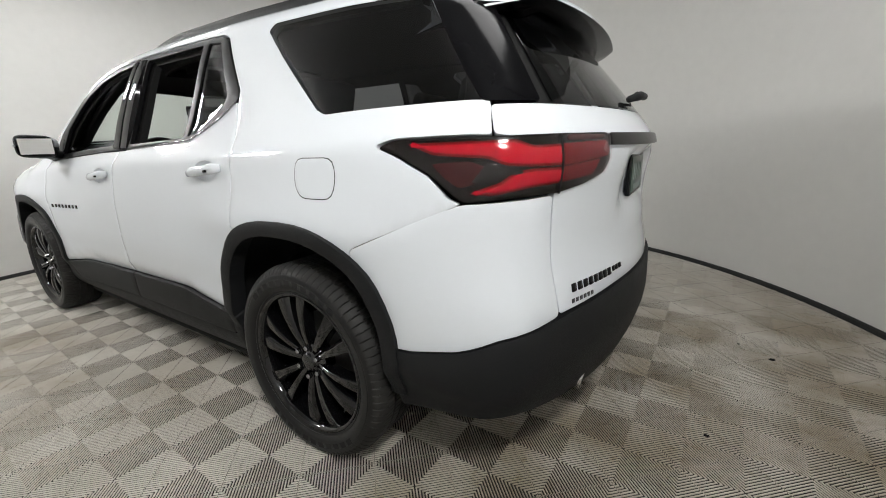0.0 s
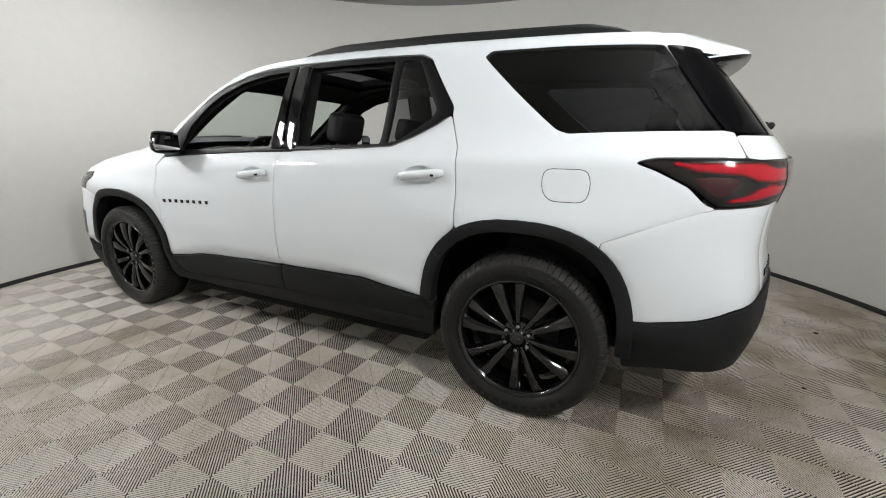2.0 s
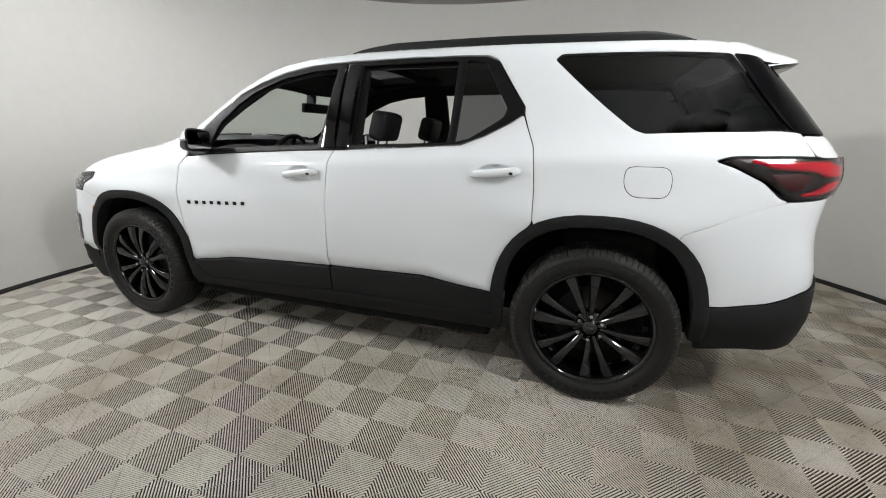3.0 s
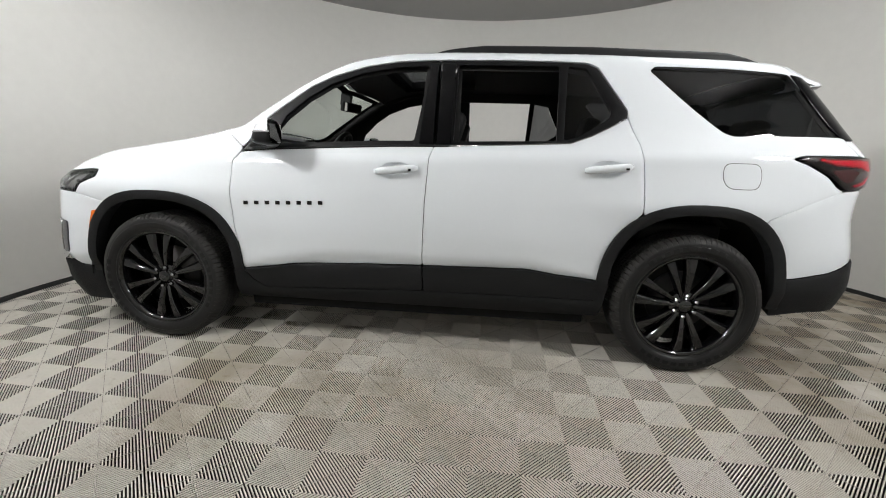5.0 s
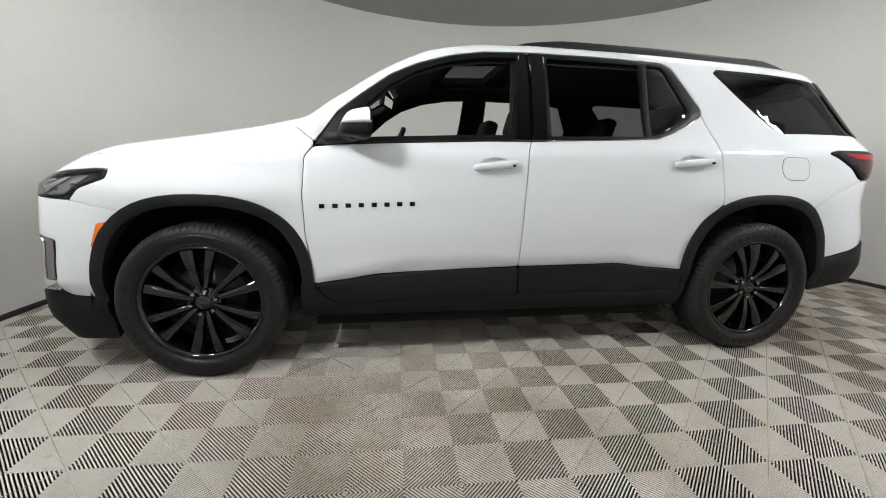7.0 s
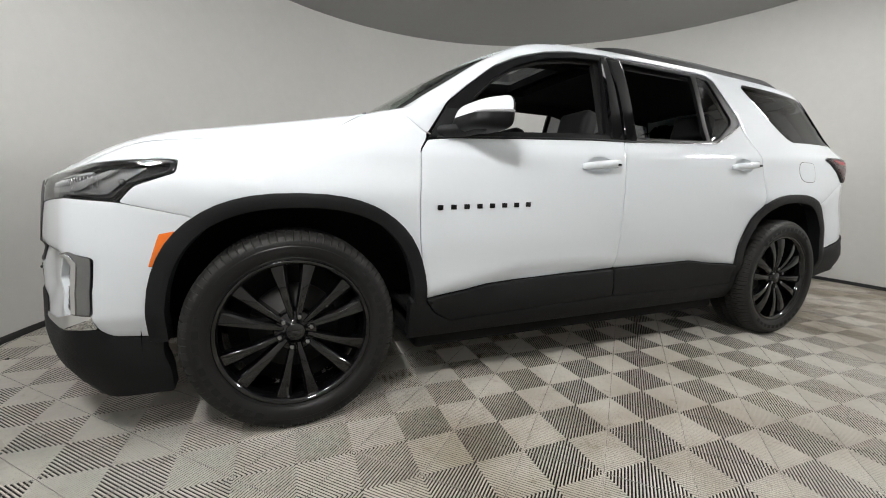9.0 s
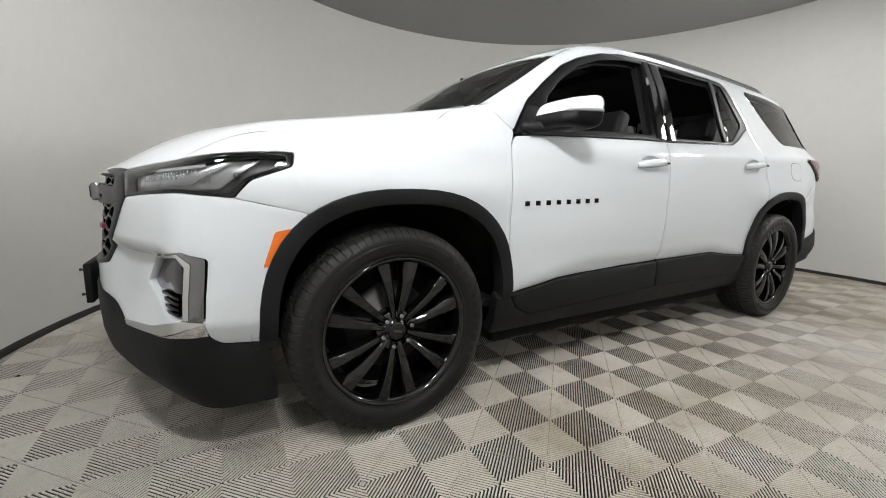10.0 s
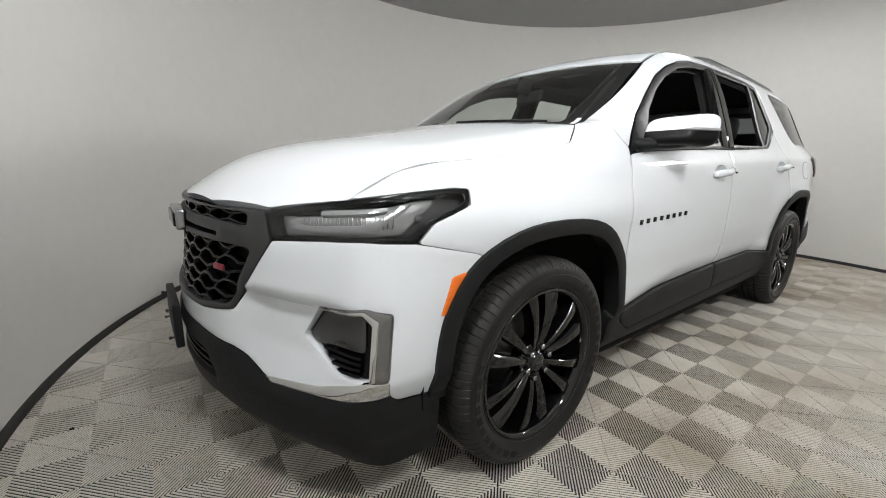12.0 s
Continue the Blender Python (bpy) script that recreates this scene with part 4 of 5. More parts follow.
# ---- lamps ----
TAIL_LAMP = P((1.943, 0.876, 1.188), (2.0, 0.87, 1.205), (2.292, 0.816, 1.206), (2.420, 0.699, 1.209), (2.50, 0.500, 1.210), (2.500, 0.500, 1.138), (2.491, 0.527, 1.099), (2.454, 0.622, 1.071), (2.417, 0.718, 1.057), (2.341, 0.828, 1.053), (2.224, 0.888, 1.040),
              (2.19, 0.885, 1.055), (2.12, 0.884, 1.110), (2.01, 0.880, 1.165))
for i, base in enumerate(panel("tail_lamp", car, TAIL_LAMP, "rear", SMOKED, "arrow-shaped tail lamp with red bands in smoked black", off=0.007, depth=0.03, hem=0.006, step=0.03)):
    flip = mirrored_mesh if i else (lambda me: me)
    for name, spec, mat, off in (
            ("red_band", P((2.035, 0.865, 1.192), (2.322, 0.808, 1.195), (2.36, 0.79, 1.180), (2.42, 0.720, 1.182), (2.495, 0.515, 1.187), (2.497, 0.515, 1.146), (2.429, 0.719, 1.130), (2.362, 0.806, 1.130), (2.311, 0.839, 1.134), (2.265, 0.848, 1.152), (2.12, 0.87, 1.162)), RED_LENS, 0.0100),
            ("red_band", P((2.232, 0.883, 1.064), (2.262, 0.87, 1.078), (2.303, 0.854, 1.092), (2.334, 0.833, 1.118), (2.370, 0.803, 1.125), (2.430, 0.718, 1.125), (2.484, 0.560, 1.138), (2.470, 0.590, 1.098), (2.429, 0.710, 1.088), (2.365, 0.807, 1.078), (2.289, 0.863, 1.060)), RED_LENS, 0.0100),
            ("smoked_band", P((2.120, 0.880, 1.140), (2.225, 0.862, 1.146), (2.265, 0.85, 1.128), (2.250, 0.872, 1.092), (2.205, 0.884, 1.078), (2.160, 0.884, 1.105)), DARK_RED, 0.0095),
            ("smoked_band", P((2.43, 0.70, 1.204), (2.49, 0.53, 1.204), (2.49, 0.53, 1.193), (2.43, 0.70, 1.190)), DARK_RED, 0.0095)):
        me = sheet(name, spec, "rear", DEEP_RED if mat is RED_LENS else mat, off=off, depth=0.003, hem=0.003, step=0.025, r=0.008)
        put(name, flip(me), base, "deep red lamp lens" if mat is RED_LENS else "")
        if mat is RED_LENS:
            core = [q for q in spec if q[2] > 0.70]
            me = sheet("red_core", core, "rear", mat, off=off + 0.002, depth=0.003, hem=0.004, step=0.02, r=0.010, gap=0.0065)
            put("red_core", flip(me), base, "bright red band of the lamp")
    for spec in (P((2.262, 0.85, 1.140), (2.292, 0.846, 1.136), (2.262, 0.868, 1.090), (2.238, 0.876, 1.094)), P((2.270, 0.846, 1.118), (2.345, 0.815, 1.120), (2.345, 0.816, 1.114), (2.270, 0.848, 1.110))):
        me = sheet("grey_chevron", spec, "rear", CHEVRON_GREY, off=0.0112, depth=0.003, hem=0.0015, step=0.02, r=0.002)
        put("grey_chevron", flip(me), base, "dark grey divider in the lamp")
    cover = put("lamp_cover", flip(sheet("lamp_cover", TAIL_LAMP, "rear", TAIL_COVER, off=0.0138, depth=0.004, hem=0.003, step=0.03, gap=0.004)), base, "clear tail lamp cover")
    cover.visible_shadow = False
panel("lamp_seam", car, P((2.4145, 0.7275, 1.206), (2.4165, 0.7235, 1.206), (2.4145, 0.7235, 1.056), (2.4125, 0.7275, 1.056)), "rear", MATT_BLACK, "dark joint across the tail lamp", off=0.0148, depth=0.006, hem=0.001, step=0.03, r=0)
panel("tailgate_bar", car, [("r", 0.001, 1.209), ("r", 0.497, 1.208), ("r", 0.497, 1.174), ("r", 0.30, 1.172), ("r", 0.001, 1.171)], "rear", SMOKED, "gloss black bar between the tail lamps", sym=True, off=0.012, depth=0.03, hem=0.006, step=0.03)

HEAD_LAMP = P((-2.357, 0.628, 0.881), (-2.352, 0.592, 0.963), (-2.198, 0.778, 0.998), (-2.102, 0.861, 1.016), (-1.940, 0.893, 1.031), (-1.887, 0.902, 1.030), (-1.894, 0.915, 0.988), (-2.016, 0.907, 0.941), (-2.062, 0.903, 0.888), (-2.203, 0.865, 0.901), (-2.280, 0.762, 0.894))
LAMP_OPENING = P((-2.345, 0.645, 0.892), (-2.342, 0.615, 0.958), (-2.190, 0.785, 0.988), (-2.102, 0.861, 1.006), (-1.940, 0.893, 1.022), (-1.905, 0.902, 1.020), (-1.908, 0.915, 0.995), (-2.025, 0.907, 0.948), (-2.072, 0.900, 0.900), (-2.203, 0.865, 0.912), (-2.280, 0.762, 0.904))
for i, base in enumerate(panel("head_lamp", car, HEAD_LAMP, "front", LAMP_BASE, "slim dark head lamp under a clear cover", off=-0.034, depth=0.02, hem=0.004, step=0.03)):
    flip = mirrored_mesh if i else (lambda me: me)
    for name, spec, mat, off in (
            ("reflector", P((-2.340, 0.650, 0.897), (-2.338, 0.625, 0.955), (-2.19, 0.79, 0.986), (-2.10, 0.86, 1.002), (-1.985, 0.895, 1.013), (-2.04, 0.900, 0.968), (-2.095, 0.893, 0.912), (-2.28, 0.765, 0.906)), LAMP_GREY, -0.024),
            ("light_guide", P((-2.263, 0.739, 0.977), (-2.133, 0.871, 0.992), (-2.133, 0.871, 0.982), (-2.263, 0.739, 0.965)), LAMP_CLEAR, -0.010),
            ("light_guide", P((-2.322, 0.680, 0.936), (-2.30, 0.71, 0.930), (-2.20, 0.85, 0.942), (-2.09, 0.883, 0.997), (-2.06, 0.887, 1.000), (-2.10, 0.883, 0.968), (-2.17, 0.875, 0.925), (-2.29, 0.74, 0.912), (-2.325, 0.68, 0.915)), LAMP_GREY, -0.014)):
        me = sheet(name, spec, "front", mat, off=off, depth=0.012, hem=0.003, step=0.025, r=0.006)
        put(name, flip(me), base)
    for k in range(22):
        f = k / 21
        q0 = np.array((-2.31 + 0.20 * f, -0.70 - 0.175 * f, 0.918 + 0.014 * f))
        q0 = CHART["front"].lift(np.array([CHART["front"].flat(q0)]))[0]
        n = outward(np.array([q0]))[0]
        v, fc = tube([q0 - 0.020 * n, q0 - 0.018 * n + np.array((0.004, 0, 0.030 + 0.012 * f))], 0.0016, 6)
        put("reflector_rib", flip(mesh_from("reflector_rib", v, fc, LAMP_GREY)), base)
    # Chrome dome added for the round glint on the lamp cover.
    for p in (np.array((-2.050, -0.900, 0.957)),):
        n = outward(np.array([p]))[0]
        v, f = lathe([(0.0005, -0.004), (0.006, -0.0025), (0.010, 0.002), (0.011, 0.012)], 20, "z")
        me = mesh_from("glint_dome", v, f, DARK_CHROME)
        me.transform(Matrix.Translation(Vector(p - 0.008 * n)) @ Vector(-n).to_track_quat("Z", "Y").to_matrix().to_4x4())
        put("glint_dome", flip(me), base, "small dark chrome dome added to give the head lamp a glint")
    me = sheet("lamp_cover", HEAD_LAMP, "front", LENS_GLASS, off=0.002, depth=0.004, hem=0.003, step=0.03)
    ob = put("lamp_cover", flip(me), base, "clear head lamp cover")
    ob.visible_shadow = False
    rim_me = sheet("lamp_rim", HEAD_LAMP, "front", GLOSS_BLACK, off=0.0, depth=0.03, hem=0.002, step=0.03, holes=[(LAMP_OPENING, False, 0.01)])
    put("lamp_rim", flip(rim_me), base)

panel("side_marker", car, S((-1.952, 0.782), (-1.905, 0.792), (-1.900, 0.780), (-1.958, 0.677), (-1.990, 0.672)), "side", ORANGE, "amber side marker lamp", off=0.004, depth=0.01, hem=0.004, step=0.02, r=0.006)

# fog lamp recess with its chrome blade and dark louvres
for i, base in enumerate(panel("fog_lamp", car, FOG, "front", GLOSS_BLACK, "dark fog lamp recess with a chrome blade", off=-0.030, depth=0.005, hem=0.001, gap=-0.004, step=0.03)):
    flip = mirrored_mesh if i else (lambda me: me)
    me = sheet("fog_lens", P((-2.314, 0.712, 0.614), (-2.282, 0.756, 0.695), (-2.212, 0.884, 0.704), (-2.215, 0.888, 0.602), (-2.300, 0.740, 0.592)), "front", FOG_GREY, off=-0.018, depth=0.012, step=0.03)
    put("fog_lens", flip(me), base, "grey fog lamp lens")
    # One chrome piece in two metals: dark and light reflections put into colour.
    me = sheet("chrome_blade", P((-2.284, 0.748, 0.705), (-2.205, 0.889, 0.729), (-2.145, 0.911, 0.706), (-2.160, 0.916, 0.517), (-2.207, 0.903, 0.525), (-2.192, 0.901, 0.684), (-2.211, 0.887, 0.715), (-2.281, 0.756, 0.697)), "front", DARK_CHROME, off=0.004, depth=0.03, hem=0.005, step=0.02, r=0.006)
    put("chrome_blade", flip(me), base, "polished chrome blade, toned down for its dark reflection")
    me = sheet("chrome_light_strip", P((-2.281, 0.757, 0.703), (-2.211, 0.885, 0.722), (-2.180, 0.903, 0.694), (-2.196, 0.907, 0.526), (-2.209, 0.902, 0.526), (-2.195, 0.899, 0.685), (-2.214, 0.883, 0.713), (-2.279, 0.759, 0.698)), "front", CHROME, off=0.008, depth=0.012, hem=0.003, step=0.02, r=0.003)
    put("chrome_light_strip", flip(me), base, "bright chrome strip for the light part of the reflection")
    for k in range(4):
        z = 0.584 - 0.0165 * k
        a0 = 0.752 + 0.016 * k
        me = sheet("louvre", [("f", a0, z + 0.005), ("f", 0.882, z + 0.005), ("f", 0.882, z - 0.003), ("f", a0 + 0.005, z - 0.003)], "front", GLOSS_BLACK, off=-0.010, depth=0.02, hem=0.002, step=0.03, r=0.002)
        put("louvre", flip(me), base)
panel("chrome_strip", car, P((-2.403, 0.605, 0.468), (-2.307, 0.777, 0.482), (-2.214, 0.898, 0.524), (-2.156, 0.917, 0.515), (-2.158, 0.917, 0.470), (-2.215, 0.899, 0.471), (-2.283, 0.815, 0.459), (-2.393, 0.625, 0.455)), "front", CHROME, "chrome strip under the front bumper corner", off=0.005, depth=0.012, hem=0.004, step=0.025, r=0.004)

# ---- grille ----
GRILLE_OUT = [("f", 0.001, 0.950), ("f", 0.40, 0.953), ("f", 0.585, 0.958), ("f", 0.618, 0.876), ("f", 0.464, 0.646), ("f", 0.30, 0.616), ("f", 0.001, 0.602)]
LOW_HOLE = [("f", 0.001, 0.842), ("f", 0.525, 0.849), ("f", 0.550, 0.840), ("f", 0.462, 0.674), ("f", 0.440, 0.657), ("f", 0.28, 0.632), ("f", 0.001, 0.620)]
TOP_HOLE = [("f", 0.001, 0.946), ("f", 0.49, 0.948), ("f", 0.528, 0.940), ("f", 0.525, 0.908), ("f", 0.001, 0.914)]
MID_HOLE = [("f", 0.001, 0.880), ("f", 0.38, 0.877), ("f", 0.38, 0.862), ("f", 0.001, 0.858)]
grille = panel("grille", car, GRILLE_OUT, "front", GREY_SATIN, "dark grey grille frame with black honeycomb bars", sym=True, off=0.004, depth=0.05, hem=0.006, step=0.035,
               holes=[(LOW_HOLE, True, 0.012), (TOP_HOLE, True, 0.010), (MID_HOLE, True, 0.004)])[0]
put("grille_backing", sheet("grille_backing", GRILLE_OUT, "front", MATT_BLACK, sym=True, off=-0.07, depth=0.004), grille)


def front_bar(points, width, off, name="honeycomb_bar", deep=0.03):
    """A bar across the nose along points of (sideways, height)."""
    flat = np.array([CHART["front"].flat(spot("f", abs(a), z)) * (1 if a >= 0 else -1, 1) for a, z in points])
    d = np.gradient(flat, axis=0)
    d /= np.linalg.norm(d, axis=1, keepdims=True)
    side = np.stack([-d[:, 1], d[:, 0]], 1) * width / 2
    verts, k = [], len(flat)
    for s, o in ((1, off - deep), (1, off - 0.003), (0.5, off), (-0.5, off), (-1, off - 0.003), (-1, off - deep)):
        q = CHART["front"].lift(flat + s * side)
        verts += list(q + o * outward(q))
    faces = [(i + j * k, i + 1 + j * k, i + 1 + (j + 1) * k, i + (j + 1) * k) for j in range(5) for i in range(k - 1)]
    faces += [tuple(j * k for j in range(6)), tuple(j * k + k - 1 for j in range(6))[::-1]]
    return mesh_from(name, verts, faces, GLOSS_BLACK)


def honeycomb(z_lo, z_hi, rows, edge, cell=0.105):
    dz = (z_hi - z_lo) / rows
    for r in range(rows + 1):
        z = z_lo + dz * r
        lim = edge(z)
        pts, a, k = [], -lim, 0
        n = int(lim / (cell / 4)) * 2
        for k in range(n + 1):
            a = -lim + 2 * lim * k / n
            ph = (a / cell + (0.5 if r % 2 else 0)) % 1
            up = np.clip(1.6 * math.sin(2 * math.pi * ph), -1, 1) * dz * 0.20
            pts.append((a, z + up))
        put("honeycomb_bar", front_bar(pts, 0.011, -0.010), grille)
    for r in range(rows):
        z = z_lo + dz * r
        lim = edge(z) - 0.02
        m = int(lim / cell) + 1
        for k in range(-m, m + 1):
            a = (k + (0.25 if r % 2 == 0 else 0.75)) * cell
            if abs(a) < lim:
                put("honeycomb_bar", front_bar([(a - 0.012, z + dz * 0.20), (a + 0.004, z + dz * 0.5), (a + 0.012, z + dz * 0.82)], 0.010, -0.012), grille)


honeycomb(0.640, 0.838, 5, lambda z: 0.44 + (z - 0.65) * 0.50, 0.13)
honeycomb(0.914, 0.944, 1, lambda z: 0.52, 0.13)
bm = boxed((-0.006, -0.115, -0.036), (0.030, 0.115, 0.036), 0.010, 3)
part("grille_emblem", bm, DARK_CHROME, grille, "chrome-edged grille emblem", at=Matrix.Translation((-2.540, 0, 0.880)))
part("emblem_face", boxed((-0.004, -0.100, -0.024), (0.004, 0.100, 0.024), 0.003), GLOSS_BLACK, grille, at=Matrix.Translation((-2.548, 0, 0.880)))
p = spot("f", 0.40, 0.768)
part("red_badge", boxed((-0.006, -0.026, -0.009), (0.004, 0.026, 0.009), 0.003), RED_BADGE, grille, "small red badge", at=Matrix.Translation(tuple(p)) @ pose(0, 0, 0, 0, 0, 18))
put("lower_intake", sheet("lower_intake", [("f", 0.001, 0.49), ("f", 0.34, 0.485), ("f", 0.39, 0.40), ("f", 0.39, 0.35), ("f", 0.001, 0.34)], "front", MATT_BLACK, sym=True, off=-0.05, depth=0.004), car, "black lower air intake")
for z in (0.392, 0.418, 0.444):
    put("intake_bar", front_bar([(a, z) for a in np.linspace(-0.36, 0.36, 15)], 0.010, -0.004), car)
# front number plate bracket with its bolts, and a blank plate behind
bracket = put("plate_bracket", None, car, "bare black plate bracket with bolts")
bracket.matrix_basis = Matrix.Translation((-2.578, 0.0, 0.505))
part("bracket_plate", boxed((-0.012, -0.155, -0.082), (0.014, 0.155, 0.082), 0.006), BLACK_PLASTIC, bracket)
for a in (-0.12, 0.12):
    for z in (-0.05, 0.055):
        v, f = lathe([(0.0005, -0.030), (0.006, -0.030), (0.006, -0.022), (0.0035, -0.022), (0.0035, -0.006)], 10, "z")
        me = mesh_from("bolt", v, f, STEEL)
        me.transform(Matrix.Translation((0, a, z)) @ Matrix.Rotation(radians(90), 4, "Y"))
        put("bolt", me, bracket)

# ---- tail furniture ----
def spoiler_mesh():
    """A roof spoiler: white on top, curving over the back window."""
    verts, faces = [], []
    ys = np.linspace(-0.662, 0.662, 47)
    for y in ys:
        a = abs(y)
        lead = 1.985
        tail = 2.352 - 0.20 * a * a - 0.13 * (max(0, a - 0.45) / 0.165) ** 2
        top0 = spot("t", lead, a)[2]
        zt = 1.628 - 0.04 * a * a - 0.020 * (max(0, a - 0.46) / 0.155) ** 2
        sec = [(lead, top0 + 0.001), ((lead + tail) / 2 - 0.06, (top0 * 0.84 + zt * 0.16) + 0.010), (tail - 0.09, zt + 0.034), (tail - 0.008, zt + 0.002), (tail, zt - 0.012), (tail - 0.02, zt - 0.026), (tail - 0.12, zt - 0.045), (min(2.165 - 0.05 * a, tail - 0.06), 1.615 if a < 0.6 else min(1.615, zt - 0.02))]
        verts += [(x, y, z) for x, z in sec]
    k = 8
    for i in range(len(ys) - 1):
        for j in range(k - 1):
            q = i * k + j
            faces.append((q, q + 1, q + k + 1, q + k))
    faces += [tuple(range(k)), tuple(range((len(ys) - 1) * k, len(ys) * k))[::-1]]
    me = mesh_from("roof_spoiler", verts, faces, PAINT)
    me.materials.append(GLOSS_BLACK)
    for i, pl in enumerate(me.polygons):
        if i < (len(ys) - 1) * (k - 1) and i % (k - 1) >= 4:
            pl.material_index = 1
    bm = bmesh.new()
    bm.from_mesh(me)
    bmesh.ops.recalc_face_normals(bm, faces=bm.faces)
    bm.to_mesh(me)
    bm.free()
    me.polygons.foreach_set("use_smooth", [True] * len(me.polygons))
    me.set_sharp_from_angle(angle=radians(50))
    return me


put("roof_spoiler", spoiler_mesh(), car, "white roof spoiler with a black underside")


def spoiler_end_mesh():
    """The black plate that closes the spoiler's end down to the rear pillar."""
    verts, n = [], 9
    for i in range(n):
        f = i / (n - 1)
        a = 0.658 - 0.18 * f
        tail = 2.352 - 0.20 * a * a - 0.13 * (max(0, a - 0.45) / 0.165) ** 2
        zt = 1.628 - 0.04 * a * a - 0.020 * (max(0, a - 0.46) / 0.155) ** 2
        top = np.array((tail - 0.012, -a + 0.002, zt - 0.014))
        low = spot("r", 0.640 - 0.075 * f, 1.622 - 0.050 * f) + np.array((0.002, -0.003, 0))
        mid = (top + low) / 2 + np.array((0.010, -0.008, 0))
        verts += [top, mid, low, low + np.array((0, 0.03, 0)), top + np.array((-0.01, 0.03, 0))]
    faces = [(i * 5 + j, i * 5 + (j + 1) % 5, i * 5 + 5 + (j + 1) % 5, i * 5 + 5 + j) for i in range(n - 1) for j in range(5)]
    me = mesh_from("spoiler_end", verts, faces + [tuple(range(5)), tuple(range(n * 5 - 1, n * 5 - 6, -1))], PILLAR_BLACK)
    bm = bmesh.new()
    bm.from_mesh(me)
    bmesh.ops.recalc_face_normals(bm, faces=bm.faces)
    bm.to_mesh(me)
    bm.free()
    return me


twin("spoiler_end", spoiler_end_mesh(), car, "black end plate of the roof spoiler")


wiper = put("rear_wiper", None, car, "black rear wiper")
p = spot("r", 0.02, 1.335)
v, f = tube([p + np.array((0.02, -0.10, -0.005)), p + np.array((0.045, -0.02, 0.012)), p + np.array((0.05, 0.06, 0.014))], [0.012, 0.016, 0.014], 10)
put("wiper_cover", mesh_from("wiper_cover", v, f, BLACK_PLASTIC), wiper)
v, f = tube([spot("r", 0.0, 1.335) + np.array((0.03, 0, 0.02)), spot("r", 0.22, 1.345) * np.array((1, -1, 1)) + np.array((0.03, 0, 0.012)), spot("r", 0.36, 1.36) * np.array((1, -1, 1)) + np.array((0.02, 0, 0.005))], [0.012, 0.008, 0.006], 8)
put("wiper_arm", mesh_from("wiper_arm", v, f, BLACK_PLASTIC), wiper)
plate = put("plate", None, car, "dark green plate with pale markings")
p = spot("r", 0.0, 1.055)
plate.matrix_basis = Matrix.Translation((p[0] + 0.006, 0, 1.058)) @ Matrix.Rotation(radians(0), 4, "Y")
part("plate_frame", boxed((-0.006, -0.16, -0.078), (0.010, 0.16, 0.078), 0.004), GLOSS_BLACK, plate)
part("plate_face", boxed((0.0085, -0.147, -0.066), (0.0125, 0.147, 0.066), 0.001), DARK_GREEN, plate)
for k in range(5):
    part("plate_bar", boxed((0.0118, -0.115 + 0.048 * k, -0.020), (0.0138, -0.115 + 0.048 * k + 0.032, 0.040)), FADED, plate, smooth=False)
part("plate_bar", boxed((0.0118, -0.10, -0.055), (0.0138, 0.10, -0.038)), FADED, plate, smooth=False)


def badge(name, kind, pts, w, h, mat, label, deep=0.004, slant=0.0):
    """Plain raised blocks in a row on the skin, standing for lettering."""
    bm = bmesh.new()
    for a, b in pts:
        p = spot(kind, a, b)
        n = outward(np.array([p]))[0]
        along = np.array((1.0, 0, 0)) if kind == "s" else np.array((0, 1.0, 0))
        along = along - n * (along @ n)
        along /= np.linalg.norm(along)
        up = np.cross(n, along)
        up = up if up[2] > 0 else -up
        m = Matrix(((along[0], up[0], n[0], p[0]), (along[1], up[1], n[1], p[1]), (along[2], up[2], n[2], p[2]), (0, 0, 0, 1)))
        box(bm, (-w / 2, -h / 2, -0.002), (w / 2, h / 2, deep), 0.0012, 1, m)
    bmesh.ops.recalc_face_normals(bm, faces=bm.faces)
    return part(name, bm, mat, car, label)


for k in range(8):
    badge("door_badge", "s", [(-0.948 + 0.0627 * k, 0.871 + 0.0019 * k)], 0.026, 0.021, GLOSS_BLACK, "black raised block of the door lettering")
for k in range(8):
    badge("tailgate_badge", "r", [(0.640 - 0.030 * k, 0.762)], 0.022, 0.025, GLOSS_BLACK, "black raised block of the tailgate lettering")
for k in range(3):
    badge("tailgate_badge", "r", [(0.396 - 0.026 * k, 0.764)], 0.018, 0.017, GLOSS_BLACK, "black raised block of the tailgate lettering")
for k in range(6):
    badge("dealer_mark", "r", [(0.648 - 0.020 * k, 0.722)], 0.016, 0.014, GREY_SATIN, "thin grey marking", 0.0005)

